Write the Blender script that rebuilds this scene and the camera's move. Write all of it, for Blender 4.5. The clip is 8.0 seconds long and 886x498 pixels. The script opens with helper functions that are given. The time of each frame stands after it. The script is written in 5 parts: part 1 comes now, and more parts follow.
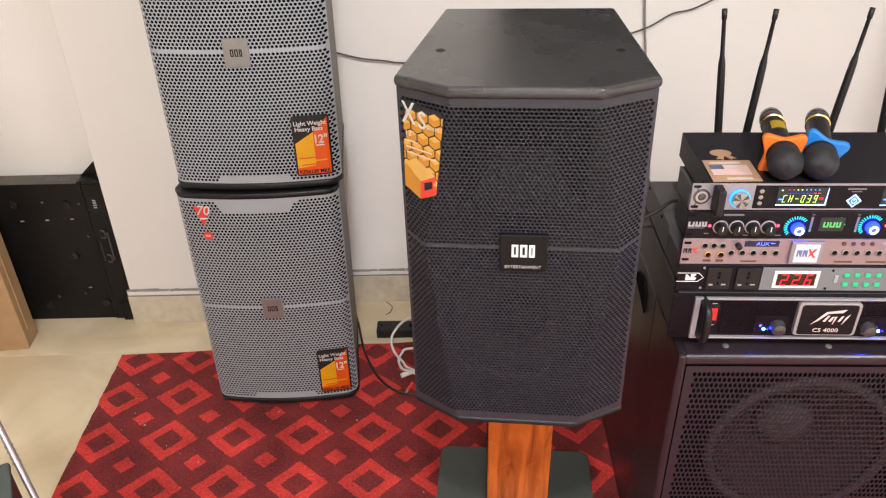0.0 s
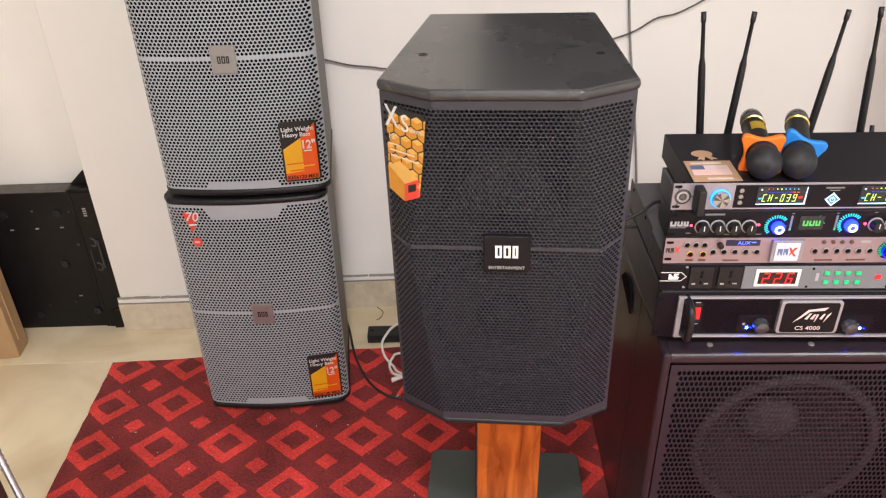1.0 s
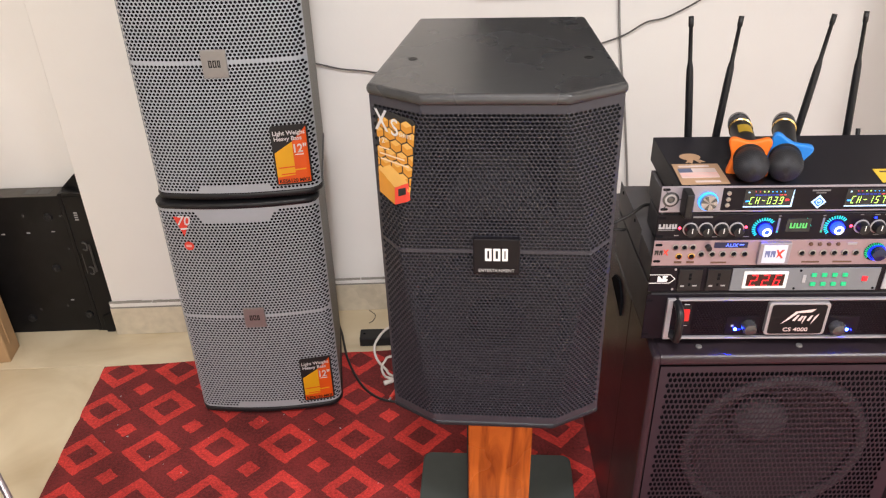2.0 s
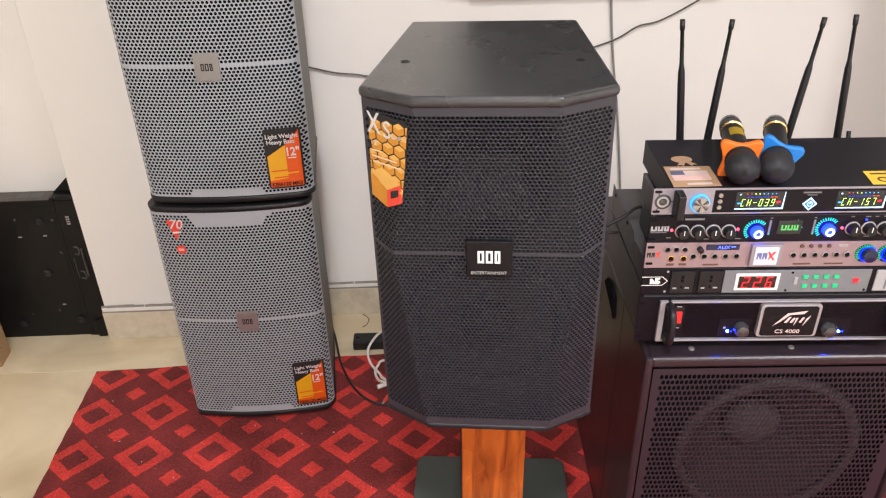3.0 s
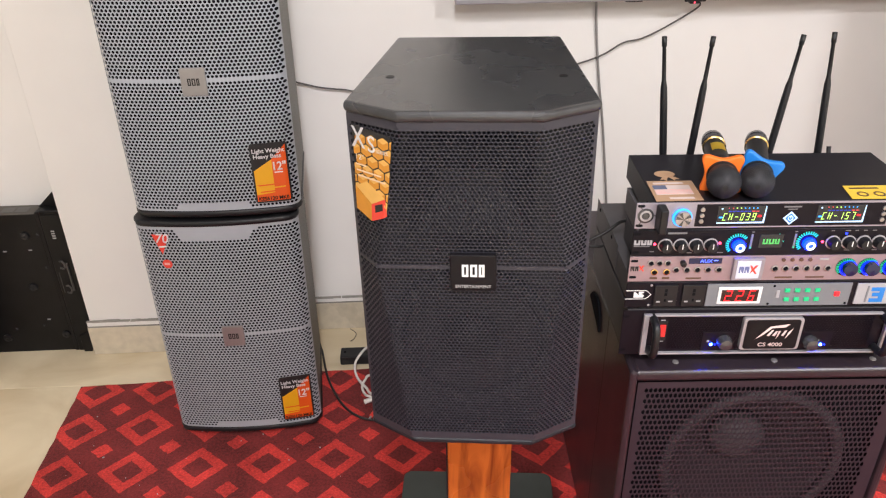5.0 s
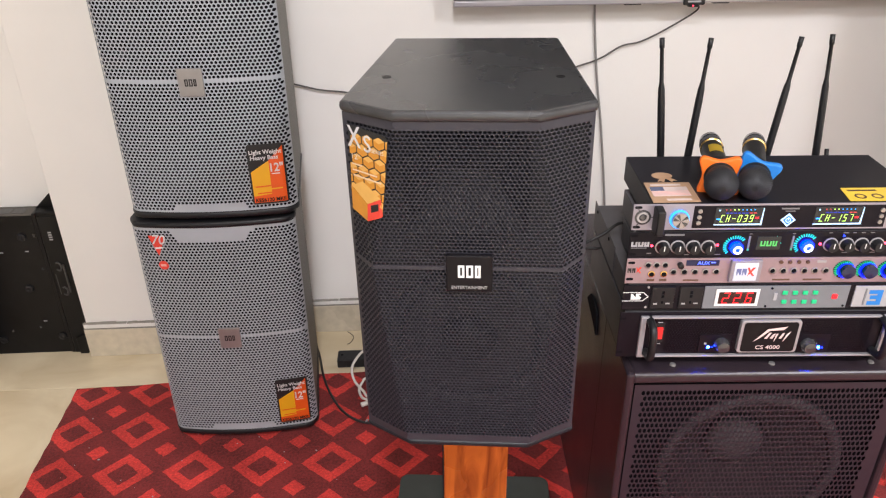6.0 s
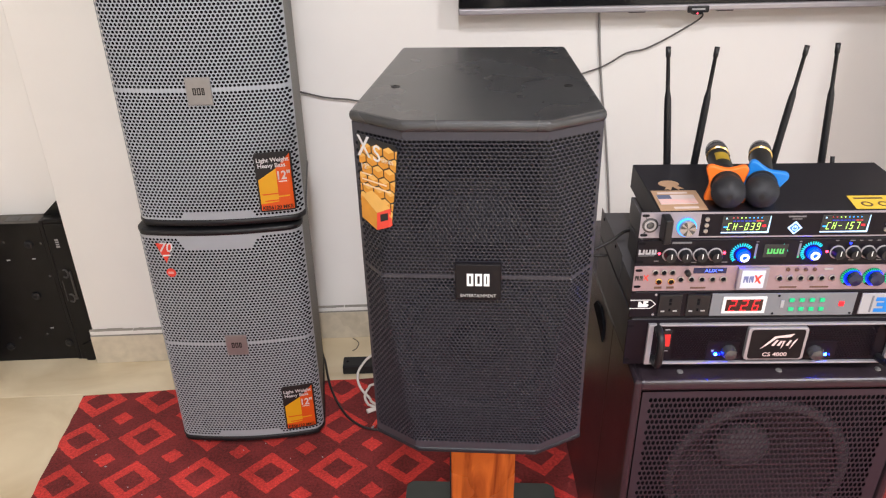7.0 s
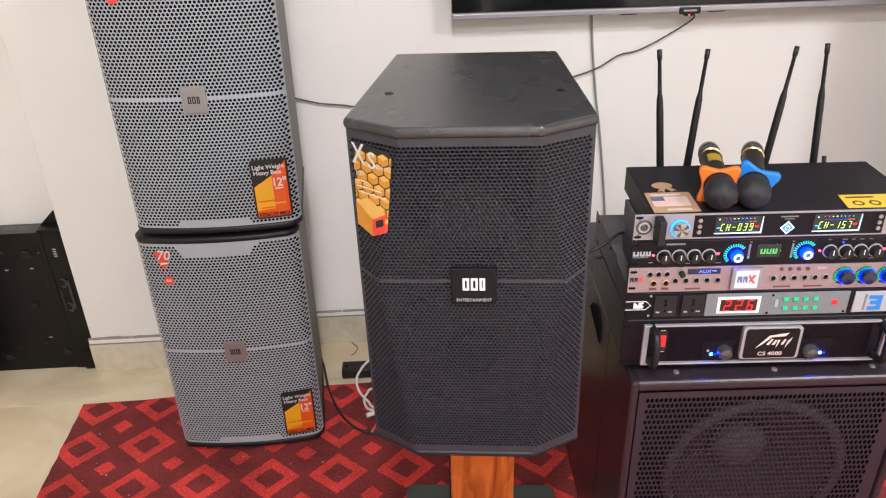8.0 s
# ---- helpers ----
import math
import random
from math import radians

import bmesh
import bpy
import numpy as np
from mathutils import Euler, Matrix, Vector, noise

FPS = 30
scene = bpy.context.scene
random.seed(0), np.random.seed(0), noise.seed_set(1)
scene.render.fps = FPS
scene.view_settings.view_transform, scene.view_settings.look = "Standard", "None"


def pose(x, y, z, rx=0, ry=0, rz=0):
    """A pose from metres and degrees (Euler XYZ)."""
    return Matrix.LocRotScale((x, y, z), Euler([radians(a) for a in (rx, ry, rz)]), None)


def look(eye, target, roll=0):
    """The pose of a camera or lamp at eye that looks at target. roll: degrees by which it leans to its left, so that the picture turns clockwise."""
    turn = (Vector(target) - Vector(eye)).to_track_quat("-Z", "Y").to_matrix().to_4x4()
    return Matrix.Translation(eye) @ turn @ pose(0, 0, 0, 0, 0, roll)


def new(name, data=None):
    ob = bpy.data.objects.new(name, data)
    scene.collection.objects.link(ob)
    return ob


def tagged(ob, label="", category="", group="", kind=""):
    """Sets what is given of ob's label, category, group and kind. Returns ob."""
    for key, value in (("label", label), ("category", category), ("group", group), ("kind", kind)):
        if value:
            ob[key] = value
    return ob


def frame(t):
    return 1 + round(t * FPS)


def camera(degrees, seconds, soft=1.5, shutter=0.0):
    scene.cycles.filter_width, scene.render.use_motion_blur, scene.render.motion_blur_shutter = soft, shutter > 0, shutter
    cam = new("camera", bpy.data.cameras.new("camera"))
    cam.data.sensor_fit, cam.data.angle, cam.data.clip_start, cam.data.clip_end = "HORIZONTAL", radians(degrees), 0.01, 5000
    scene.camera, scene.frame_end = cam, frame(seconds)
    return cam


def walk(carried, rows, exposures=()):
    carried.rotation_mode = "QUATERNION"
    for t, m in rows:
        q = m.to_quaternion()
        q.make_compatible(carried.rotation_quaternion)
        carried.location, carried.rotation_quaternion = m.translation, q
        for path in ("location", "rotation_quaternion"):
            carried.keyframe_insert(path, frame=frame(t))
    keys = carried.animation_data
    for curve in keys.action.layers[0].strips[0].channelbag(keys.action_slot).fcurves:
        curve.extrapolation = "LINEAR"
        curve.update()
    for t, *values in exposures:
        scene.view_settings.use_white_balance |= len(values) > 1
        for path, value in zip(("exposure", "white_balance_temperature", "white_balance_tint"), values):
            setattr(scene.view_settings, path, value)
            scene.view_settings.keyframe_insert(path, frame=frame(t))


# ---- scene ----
cam = camera(60.7, 8.0, soft=1.2)
PATH = [
    (0, (0.0618, 0.0450, 1.4239), (0.0660, 1.8367, 0.3285), -1.20),
    (0.5, (0.0683, 0.0385, 1.4226), (0.0768, 1.8365, 0.3375), -1.42),
    (1, (0.0762, 0.0310, 1.4222), (0.0960, 1.8330, 0.3441), -1.51),
    (1.5, (0.0795, 0.0275, 1.4257), (0.1082, 1.8315, 0.3511), -1.47),
    (3, (0.0838, 0.0243, 1.4224), (0.1378, 1.8360, 0.3618), -1.23),
    (3.5, (0.0785, 0.0278, 1.4211), (0.1392, 1.8442, 0.3689), -1.16),
    (4, (0.0801, 0.0261, 1.4234), (0.1509, 1.8481, 0.3816), -1.03),
    (4.5, (0.0859, 0.0189, 1.4259), (0.1651, 1.8460, 0.3938), -0.94),
    (6, (0.0964, 0.0203, 1.4152), (0.1820, 1.8577, 0.4019), -0.57),
    (6.5, (0.0886, 0.0204, 1.4207), (0.1704, 1.8620, 0.4148), -0.58),
    (7, (0.0857, 0.0176, 1.4231), (0.1672, 1.8616, 0.4216), -0.73),
    (7.5, (0.0874, 0.0191, 1.4243), (0.1693, 1.8663, 0.4286), -1.03),
    (8, (0.0894, 0.0126, 1.4309), (0.1763, 1.8589, 0.4341), -1.51),
]
walk(cam, [(t, look(eye, target, roll)) for t, eye, target, roll in PATH], [(0, 0.0, 6560, 10), (4, 0.0, 6400, 10), (8, 0.0, 6260, 10)])

# ---- light ----
world = bpy.data.worlds.new("world")
scene.world = world
world.use_nodes = True
world.node_tree.nodes["Background"].inputs[0].default_value = (0.9, 0.95, 1.0, 1)
world.node_tree.nodes["Background"].inputs[1].default_value = 0.05


def unseen_ceiling_lamp(x, y, size, watts, colour):
    data = bpy.data.lights.new("unseen_ceiling_lamp", "AREA")
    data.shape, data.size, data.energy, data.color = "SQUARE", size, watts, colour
    ob = new("unseen_ceiling_lamp", data)
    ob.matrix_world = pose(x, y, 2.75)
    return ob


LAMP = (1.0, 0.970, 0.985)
unseen_ceiling_lamp(0.06, -0.30, 0.18, 46, LAMP)
unseen_ceiling_lamp(0.12, -1.85, 0.50, 61, LAMP)
# Right lamp is unseen, placed there to brighten the loudspeaker's right facets.
unseen_ceiling_lamp(1.95, -0.75, 0.30, 67, LAMP)

S = 1.047  # plan units to metres


# ---- materials ----
def material(name, colour, rough=0.5, metal=0.0, vary=0.12, scale=30.0, bump=0.0, bump_scale=200.0, coat=0.0, wear=0.0, emit=0.0, spec=0.5):
    """A principled material with two scales of colour variation, fine relief and uneven gloss."""
    m = bpy.data.materials.new(name)
    m.use_nodes = True
    nt = m.node_tree
    nodes, links = nt.nodes, nt.links
    b = nodes["Principled BSDF"]
    co = nodes.new("ShaderNodeTexCoord")
    big = nodes.new("ShaderNodeTexNoise")
    big.inputs["Scale"].default_value, big.inputs["Detail"].default_value = scale * 0.12, 3
    fine = nodes.new("ShaderNodeTexNoise")
    fine.inputs["Scale"].default_value, fine.inputs["Detail"].default_value = scale, 4
    add = nodes.new("ShaderNodeMath")
    add.operation = "ADD"
    ramp = nodes.new("ShaderNodeValToRGB")
    lo, hi = [max(0.0, c * (1 - vary)) for c in colour], [min(1.0, c * (1 + vary) + wear) for c in colour]
    ramp.color_ramp.elements[0].color, ramp.color_ramp.elements[1].color = (*lo, 1), (*hi, 1)
    half = nodes.new("ShaderNodeMath")
    half.operation, half.inputs[1].default_value = "MULTIPLY", 0.5
    for n in (big, fine):
        links.new(co.outputs["Object"], n.inputs["Vector"])
    links.new(big.outputs["Fac"], add.inputs[0])
    links.new(fine.outputs["Fac"], add.inputs[1])
    ramp.color_ramp.elements[0].position, ramp.color_ramp.elements[1].position = 0.25, 0.75
    links.new(add.outputs[0], half.inputs[0])
    links.new(half.outputs[0], ramp.inputs[0])
    links.new(ramp.outputs[0], b.inputs["Base Color"])
    rr = nodes.new("ShaderNodeMapRange")
    rr.inputs["To Min"].default_value, rr.inputs["To Max"].default_value = max(0.02, rough - 0.08), min(1, rough + 0.08)
    links.new(big.outputs["Fac"], rr.inputs["Value"])
    links.new(rr.outputs[0], b.inputs["Roughness"])
    b.inputs["Metallic"].default_value = metal
    b.inputs["Coat Weight"].default_value = coat
    b.inputs["Specular IOR Level"].default_value = spec
    if emit:
        b.inputs["Emission Color"].default_value = (*colour, 1)
        b.inputs["Emission Strength"].default_value = emit
    if bump:
        n = nodes.new("ShaderNodeTexNoise")
        n.inputs["Scale"].default_value, n.inputs["Detail"].default_value = bump_scale, 3
        links.new(co.outputs["Object"], n.inputs["Vector"])
        bp = nodes.new("ShaderNodeBump")
        bp.inputs["Strength"].default_value, bp.inputs["Distance"].default_value = bump, 0.002
        links.new(n.outputs["Fac"], bp.inputs["Height"])
        links.new(bp.outputs[0], b.inputs["Normal"])
    return m


M_WALL = material("wall_paint", (0.82, 0.80, 0.77), 0.75, vary=0.035, scale=6, bump=0.12, bump_scale=90)
M_CEIL = material("ceiling_paint", (0.82, 0.81, 0.78), 0.8, vary=0.02, scale=5)
M_SKIRT = material("cream_stone", (0.62, 0.55, 0.43), 0.3, vary=0.24, scale=34)
M_GROUT = material("grey_joint", (0.30, 0.28, 0.25), 0.8, vary=0.3, scale=60)
M_GREY = material("grey_grille_paint", (0.37, 0.39, 0.43), 0.42, vary=0.06, scale=40, bump=0.05, bump_scale=600)
M_CLOTH = material("black_foam", (0.008, 0.008, 0.010), 0.95, vary=0.3, scale=200, spec=0.05)
M_RUBBER = material("black_plastic", (0.011, 0.011, 0.013), 0.42, vary=0.2, scale=60, bump=0.05, bump_scale=900, spec=0.35)
M_CABGREY = material("grey_cabinet_paint", (0.165, 0.16, 0.145), 0.55, vary=0.1, scale=60, bump=0.3, bump_scale=700, spec=0.3)
M_BLACK = material("black_textured_paint", (0.016, 0.018, 0.023), 0.36, vary=0.2, scale=70, bump=0.25, bump_scale=800, spec=0.28)
M_CAP = material("black_worn_paint", (0.030, 0.031, 0.034), 0.27, vary=0.25, scale=50, bump=0.14, bump_scale=520, wear=0.004, spec=0.62)
M_MESH = material("black_mesh_paint", (0.038, 0.037, 0.047), 0.36, vary=0.12, scale=60, spec=0.3)
# Black paint tinted purple for the cast of the blue lamps.
M_SUBBOX = material("sub_cabinet_paint", (0.027, 0.019, 0.025), 0.31, vary=0.2, scale=70, bump=0.12, bump_scale=800, spec=0.5)
M_HORN = material("horn_plastic", (0.040, 0.040, 0.047), 0.5, vary=0.15, scale=25, spec=0.3)
M_CONE = material("woofer_cone", (0.010, 0.010, 0.013), 0.5, vary=0.2, scale=25, spec=0.25)
M_BASE = material("dark_green_grey_plate", (0.066, 0.078, 0.074), 0.45, vary=0.12, scale=30, bump=0.1, bump_scale=400, spec=0.3)
M_AMPBLK = material("black_sheet_metal", (0.008, 0.0075, 0.0078), 0.42, vary=0.3, scale=25, wear=0.003, spec=0.22)
M_BADGE = material("brushed_badge", (0.33, 0.32, 0.32), 0.35, 0.6, vary=0.08, scale=80)
M_LOGOBLK = material("badge_black", (0.008, 0.007, 0.009), 0.4, vary=0.1, spec=0.2)
M_WHITE = material("white_print", (0.78, 0.78, 0.78), 0.5, vary=0.03)
M_BRIGHT = material("bright_white_print", (0.90, 0.90, 0.92), 0.35, vary=0.02)
M_GREYPRINT = material("grey_print", (0.40, 0.40, 0.40), 0.5, vary=0.03)
M_BLKPRINT = material("black_print", (0.012, 0.012, 0.013), 0.5, vary=0.1)
M_CARD = material("brown_cardboard", (0.42, 0.26, 0.13), 0.8, vary=0.12, scale=20, bump=0.15, bump_scale=90)


def wood_material():
    m = material("orange_wood", (0.42, 0.12, 0.025), 0.28, vary=0.1, coat=0.3)
    nt = m.node_tree
    b = nt.nodes["Principled BSDF"]
    co = nt.nodes.new("ShaderNodeTexCoord")
    mp = nt.nodes.new("ShaderNodeMapping")
    mp.inputs["Scale"].default_value = (26, 26, 3.0)
    n = nt.nodes.new("ShaderNodeTexNoise")
    n.inputs["Scale"].default_value, n.inputs["Detail"].default_value, n.inputs["Distortion"].default_value = 1.3, 6, 1.2
    r = nt.nodes.new("ShaderNodeValToRGB")
    r.color_ramp.elements[0].position, r.color_ramp.elements[0].color = 0.32, (0.21, 0.040, 0.008, 1)
    r.color_ramp.elements[1].position, r.color_ramp.elements[1].color = 0.62, (0.54, 0.135, 0.022, 1)
    nt.links.new(co.outputs["Object"], mp.inputs["Vector"])
    nt.links.new(mp.outputs[0], n.inputs["Vector"])
    nt.links.new(n.outputs["Fac"], r.inputs[0])
    nt.links.new(r.outputs[0], b.inputs["Base Color"])
    return m


M_WOOD = wood_material()


def tile_material():
    m = material("cream_marble", (0.60, 0.50, 0.36), 0.16, vary=0.06, scale=5)
    nt = m.node_tree
    b = nt.nodes["Principled BSDF"]
    co = nt.nodes.new("ShaderNodeTexCoord")
    info = nt.nodes.new("ShaderNodeObjectInfo")
    off = nt.nodes.new("ShaderNodeVectorMath")
    off.operation = "ADD"
    big = nt.nodes.new("ShaderNodeMath")
    big.operation, big.inputs[1].default_value = "MULTIPLY", 40.0
    n = nt.nodes.new("ShaderNodeTexNoise")
    n.inputs["Scale"].default_value, n.inputs["Detail"].default_value, n.inputs["Distortion"].default_value = 3.0, 8, 1.5
    r = nt.nodes.new("ShaderNodeValToRGB")
    r.color_ramp.elements[0].position, r.color_ramp.elements[0].color = 0.30, (0.60, 0.49, 0.32, 1)
    r.color_ramp.elements[1].position, r.color_ramp.elements[1].color = 0.68, (0.78, 0.68, 0.49, 1)
    nt.links.new(info.outputs["Random"], big.inputs[0])
    nt.links.new(co.outputs["Object"], off.inputs[0])
    nt.links.new(big.outputs[0], off.inputs[1])
    nt.links.new(off.outputs[0], n.inputs["Vector"])
    nt.links.new(n.outputs["Fac"], r.inputs[0])
    nt.links.new(r.outputs[0], b.inputs["Base Color"])
    return m


M_TILE = tile_material()


def rug_material():
    """Dark red rug woven with bright red diamonds, each with a dark middle, and small diamonds between them."""
    m = bpy.data.materials.new("red_woven_rug")
    m.use_nodes = True
    nt = m.node_tree
    nodes, links = nt.nodes, nt.links
    b = nodes["Principled BSDF"]
    b.inputs["Roughness"].default_value = 0.95
    b.inputs["Specular IOR Level"].default_value = 0.15
    b.inputs["Sheen Weight"].default_value = 0.15
    co = nodes.new("ShaderNodeTexCoord")
    wob = nodes.new("ShaderNodeTexNoise")
    wob.inputs["Scale"].default_value, wob.inputs["Detail"].default_value = 55.0, 3
    links.new(co.outputs["Object"], wob.inputs["Vector"])
    wsub = nodes.new("ShaderNodeVectorMath")
    wsub.operation, wsub.inputs[1].default_value = "SUBTRACT", (0.5, 0.5, 0.5)
    links.new(wob.outputs["Color"], wsub.inputs[0])
    wmul = nodes.new("ShaderNodeVectorMath")
    wmul.operation, wmul.inputs[1].default_value = "MULTIPLY", (0.009, 0.009, 0)
    links.new(wsub.outputs[0], wmul.inputs[0])
    pos = nodes.new("ShaderNodeVectorMath")
    pos.operation = "ADD"
    links.new(co.outputs["Object"], pos.inputs[0])
    links.new(wmul.outputs[0], pos.inputs[1])
    sep = nodes.new("ShaderNodeSeparateXYZ")
    skew = nodes.new("ShaderNodeMapping")
    skew.inputs["Rotation"].default_value = (0, 0, radians(0.55))
    links.new(pos.outputs[0], skew.inputs["Vector"])
    links.new(skew.outputs[0], sep.inputs[0])

    def math_node(op, a, c=None):
        n = nodes.new("ShaderNodeMath")
        n.operation = op
        for k, v in enumerate((a, c)):
            if v is None:
                continue
            if isinstance(v, (int, float)):
                n.inputs[k].default_value = v
            else:
                links.new(v, n.inputs[k])
        return n.outputs[0]

    def diamond(ox, oy, px, py):
        """Distance in diamond measure from the lattice's nearest centre, in half-periods."""
        u = math_node("ADD", math_node("DIVIDE", math_node("SUBTRACT", sep.outputs[0], ox), px), 0.5)
        v = math_node("ADD", math_node("DIVIDE", math_node("SUBTRACT", sep.outputs[1], oy), py), 0.5)
        u = math_node("ABSOLUTE", math_node("SUBTRACT", math_node("FRACT", math_node("ADD", u, 50)), 0.5))
        v = math_node("ABSOLUTE", math_node("SUBTRACT", math_node("FRACT", math_node("ADD", v, 50)), 0.5))
        return math_node("ADD", u, v)

    px, py = 0.1741, 0.1625
    d_big = diamond(0.2317, -0.1924, px, py)
    d_small = diamond(0.2317 + px / 2, -0.1924 + py / 2, px, py)
    ring = math_node("MULTIPLY", math_node("LESS_THAN", d_big, 0.44), math_node("GREATER_THAN", d_big, 0.225))
    red = math_node("MAXIMUM", ring, math_node("LESS_THAN", d_small, 0.165))
    pile = nodes.new("ShaderNodeTexNoise")
    pile.inputs["Scale"].default_value, pile.inputs["Detail"].default_value = 420.0, 4
    links.new(co.outputs["Object"], pile.inputs["Vector"])
    worn = nodes.new("ShaderNodeTexNoise")
    worn.inputs["Scale"].default_value, worn.inputs["Detail"].default_value = 9.0, 5
    links.new(co.outputs["Object"], worn.inputs["Vector"])
    tuft = nodes.new("ShaderNodeTexNoise")
    tuft.inputs["Scale"].default_value, tuft.inputs["Detail"].default_value, tuft.inputs["Roughness"].default_value = 150.0, 5, 0.75
    links.new(co.outputs["Object"], tuft.inputs["Vector"])
    grain = math_node("MULTIPLY", math_node("SUBTRACT", tuft.outputs["Fac"], 0.5), 2.6)
    tone = math_node("ADD", math_node("ADD", math_node("MULTIPLY", pile.outputs["Fac"], 0.5), math_node("MULTIPLY", worn.outputs["Fac"], 1.55)), grain)
    tone = math_node("MAXIMUM", tone, 0.25)
    mix = nodes.new("ShaderNodeMix")
    mix.data_type = "RGBA"
    mix.inputs["A"].default_value, mix.inputs["B"].default_value = (0.155, 0.018, 0.018, 1), (0.50, 0.036, 0.030, 1)
    links.new(red, mix.inputs["Factor"])
    mul = nodes.new("ShaderNodeMix")
    mul.data_type, mul.blend_type = "RGBA", "MULTIPLY"
    mul.inputs["Factor"].default_value = 1.0
    links.new(mix.outputs["Result"], mul.inputs["A"])
    links.new(tone, mul.inputs["B"])
    links.new(mul.outputs["Result"], b.inputs["Base Color"])
    bp = nodes.new("ShaderNodeBump")
    bp.inputs["Strength"].default_value, bp.inputs["Distance"].default_value = 0.6, 0.002
    links.new(tuft.outputs["Fac"], bp.inputs["Height"])
    links.new(bp.outputs[0], b.inputs["Normal"])
    return m


M_RUG = rug_material()


# ---- building helpers ----
def part(name, bm, mat, parent=None, label="", smooth=False):
    """Links a bmesh as one mesh object, under a thing or a part if given."""
    me = bpy.data.meshes.new(name)
    bm.to_mesh(me)
    bm.free()
    me.materials.append(mat)
    if smooth:
        for p in me.polygons:
            p.use_smooth = True
    ob = new(name, me)
    ob.parent = parent
    if label:
        tagged(ob, label)
    return ob


def thing(name, x, y, z, rz, label, category, group="", kind="", rx=0, ry=0):
    """An Empty at a thing's base; x, y, z in plan units."""
    ob = new(name)
    ob.empty_display_size = 0.05
    ob.matrix_world = pose(S * x, S * y, S * z, rx, ry, rz)
    return tagged(ob, label, category, group, kind)


def box(x0, x1, y0, y1, z0, z1, bevel=0.0, seg=2, bm=None, m=None):
    bm = bm or bmesh.new()
    mat = Matrix.Translation(((x0 + x1) / 2, (y0 + y1) / 2, (z0 + z1) / 2)) @ Matrix.Diagonal((x1 - x0, y1 - y0, z1 - z0, 1))
    made = bmesh.ops.create_cube(bm, size=1, matrix=(m @ mat) if m else mat)
    if bevel:
        edges = list({e for v in made["verts"] for e in v.link_edges})
        bmesh.ops.bevel(bm, geom=edges, offset=bevel, segments=seg, profile=0.5, affect="EDGES")
    return bm


def cyl(p, q, r0, r1=None, n=20, bm=None, bevel=0.0):
    """A capped cylinder or cone from p to q."""
    bm = bm or bmesh.new()
    r1 = r0 if r1 is None else r1
    p, q = Vector(p), Vector(q)
    turn = (q - p).to_track_quat("Z", "Y").to_matrix().to_4x4()
    made = bmesh.ops.create_cone(bm, cap_ends=True, segments=n, radius1=r0, radius2=r1, depth=(q - p).length, matrix=Matrix.Translation((p + q) / 2) @ turn)
    if bevel:
        rims = [e for e in {e for v in made["verts"] for e in v.link_edges} if any(len(f.verts) > 4 for f in e.link_faces)]
        bmesh.ops.bevel(bm, geom=rims, offset=bevel, segments=2, profile=0.5, affect="EDGES")
    return bm


def lathe(profile, n=32, m=None, bm=None, hollow=False):
    """Turns (radius, height) pairs about local z, placed by m."""
    bm = bm or bmesh.new()
    m = m or Matrix.Identity(4)
    rings = [[bm.verts.new(m @ Vector((r * math.cos(2 * math.pi * k / n), r * math.sin(2 * math.pi * k / n), h))) for k in range(n)] for r, h in profile]
    for a, b in zip(rings, rings[1:] + (rings[:1] if hollow else [])):
        for k in range(n):
            bm.faces.new((a[k], a[(k + 1) % n], b[(k + 1) % n], b[k]))
    for ring in () if hollow else (rings[0], rings[-1]):
        if (ring[0].co - ring[n // 2].co).length > 1e-6:
            bm.faces.new(ring)
    bmesh.ops.remove_doubles(bm, verts=bm.verts, dist=1e-7)
    bmesh.ops.recalc_face_normals(bm, faces=bm.faces)
    return bm


def prism(outline, z0, z1, bevel=0.0, seg=3, m=None, bm=None):
    """A polygon in local x and y, raised from z0 to z1."""
    bm = bm or bmesh.new()
    m = m or Matrix.Identity(4)
    low = [bm.verts.new(m @ Vector((x, y, z0))) for x, y in outline]
    high = [bm.verts.new(m @ Vector((x, y, z1))) for x, y in outline]
    n = len(outline)
    faces = [bm.faces.new(low[::-1]), bm.faces.new(high)]
    faces += [bm.faces.new((low[k], low[(k + 1) % n], high[(k + 1) % n], high[k])) for k in range(n)]
    bmesh.ops.recalc_face_normals(bm, faces=faces)
    if bevel:
        bmesh.ops.bevel(bm, geom=list({e for f in faces for e in f.edges}), offset=bevel, segments=seg, profile=0.5, affect="EDGES")
    return bm


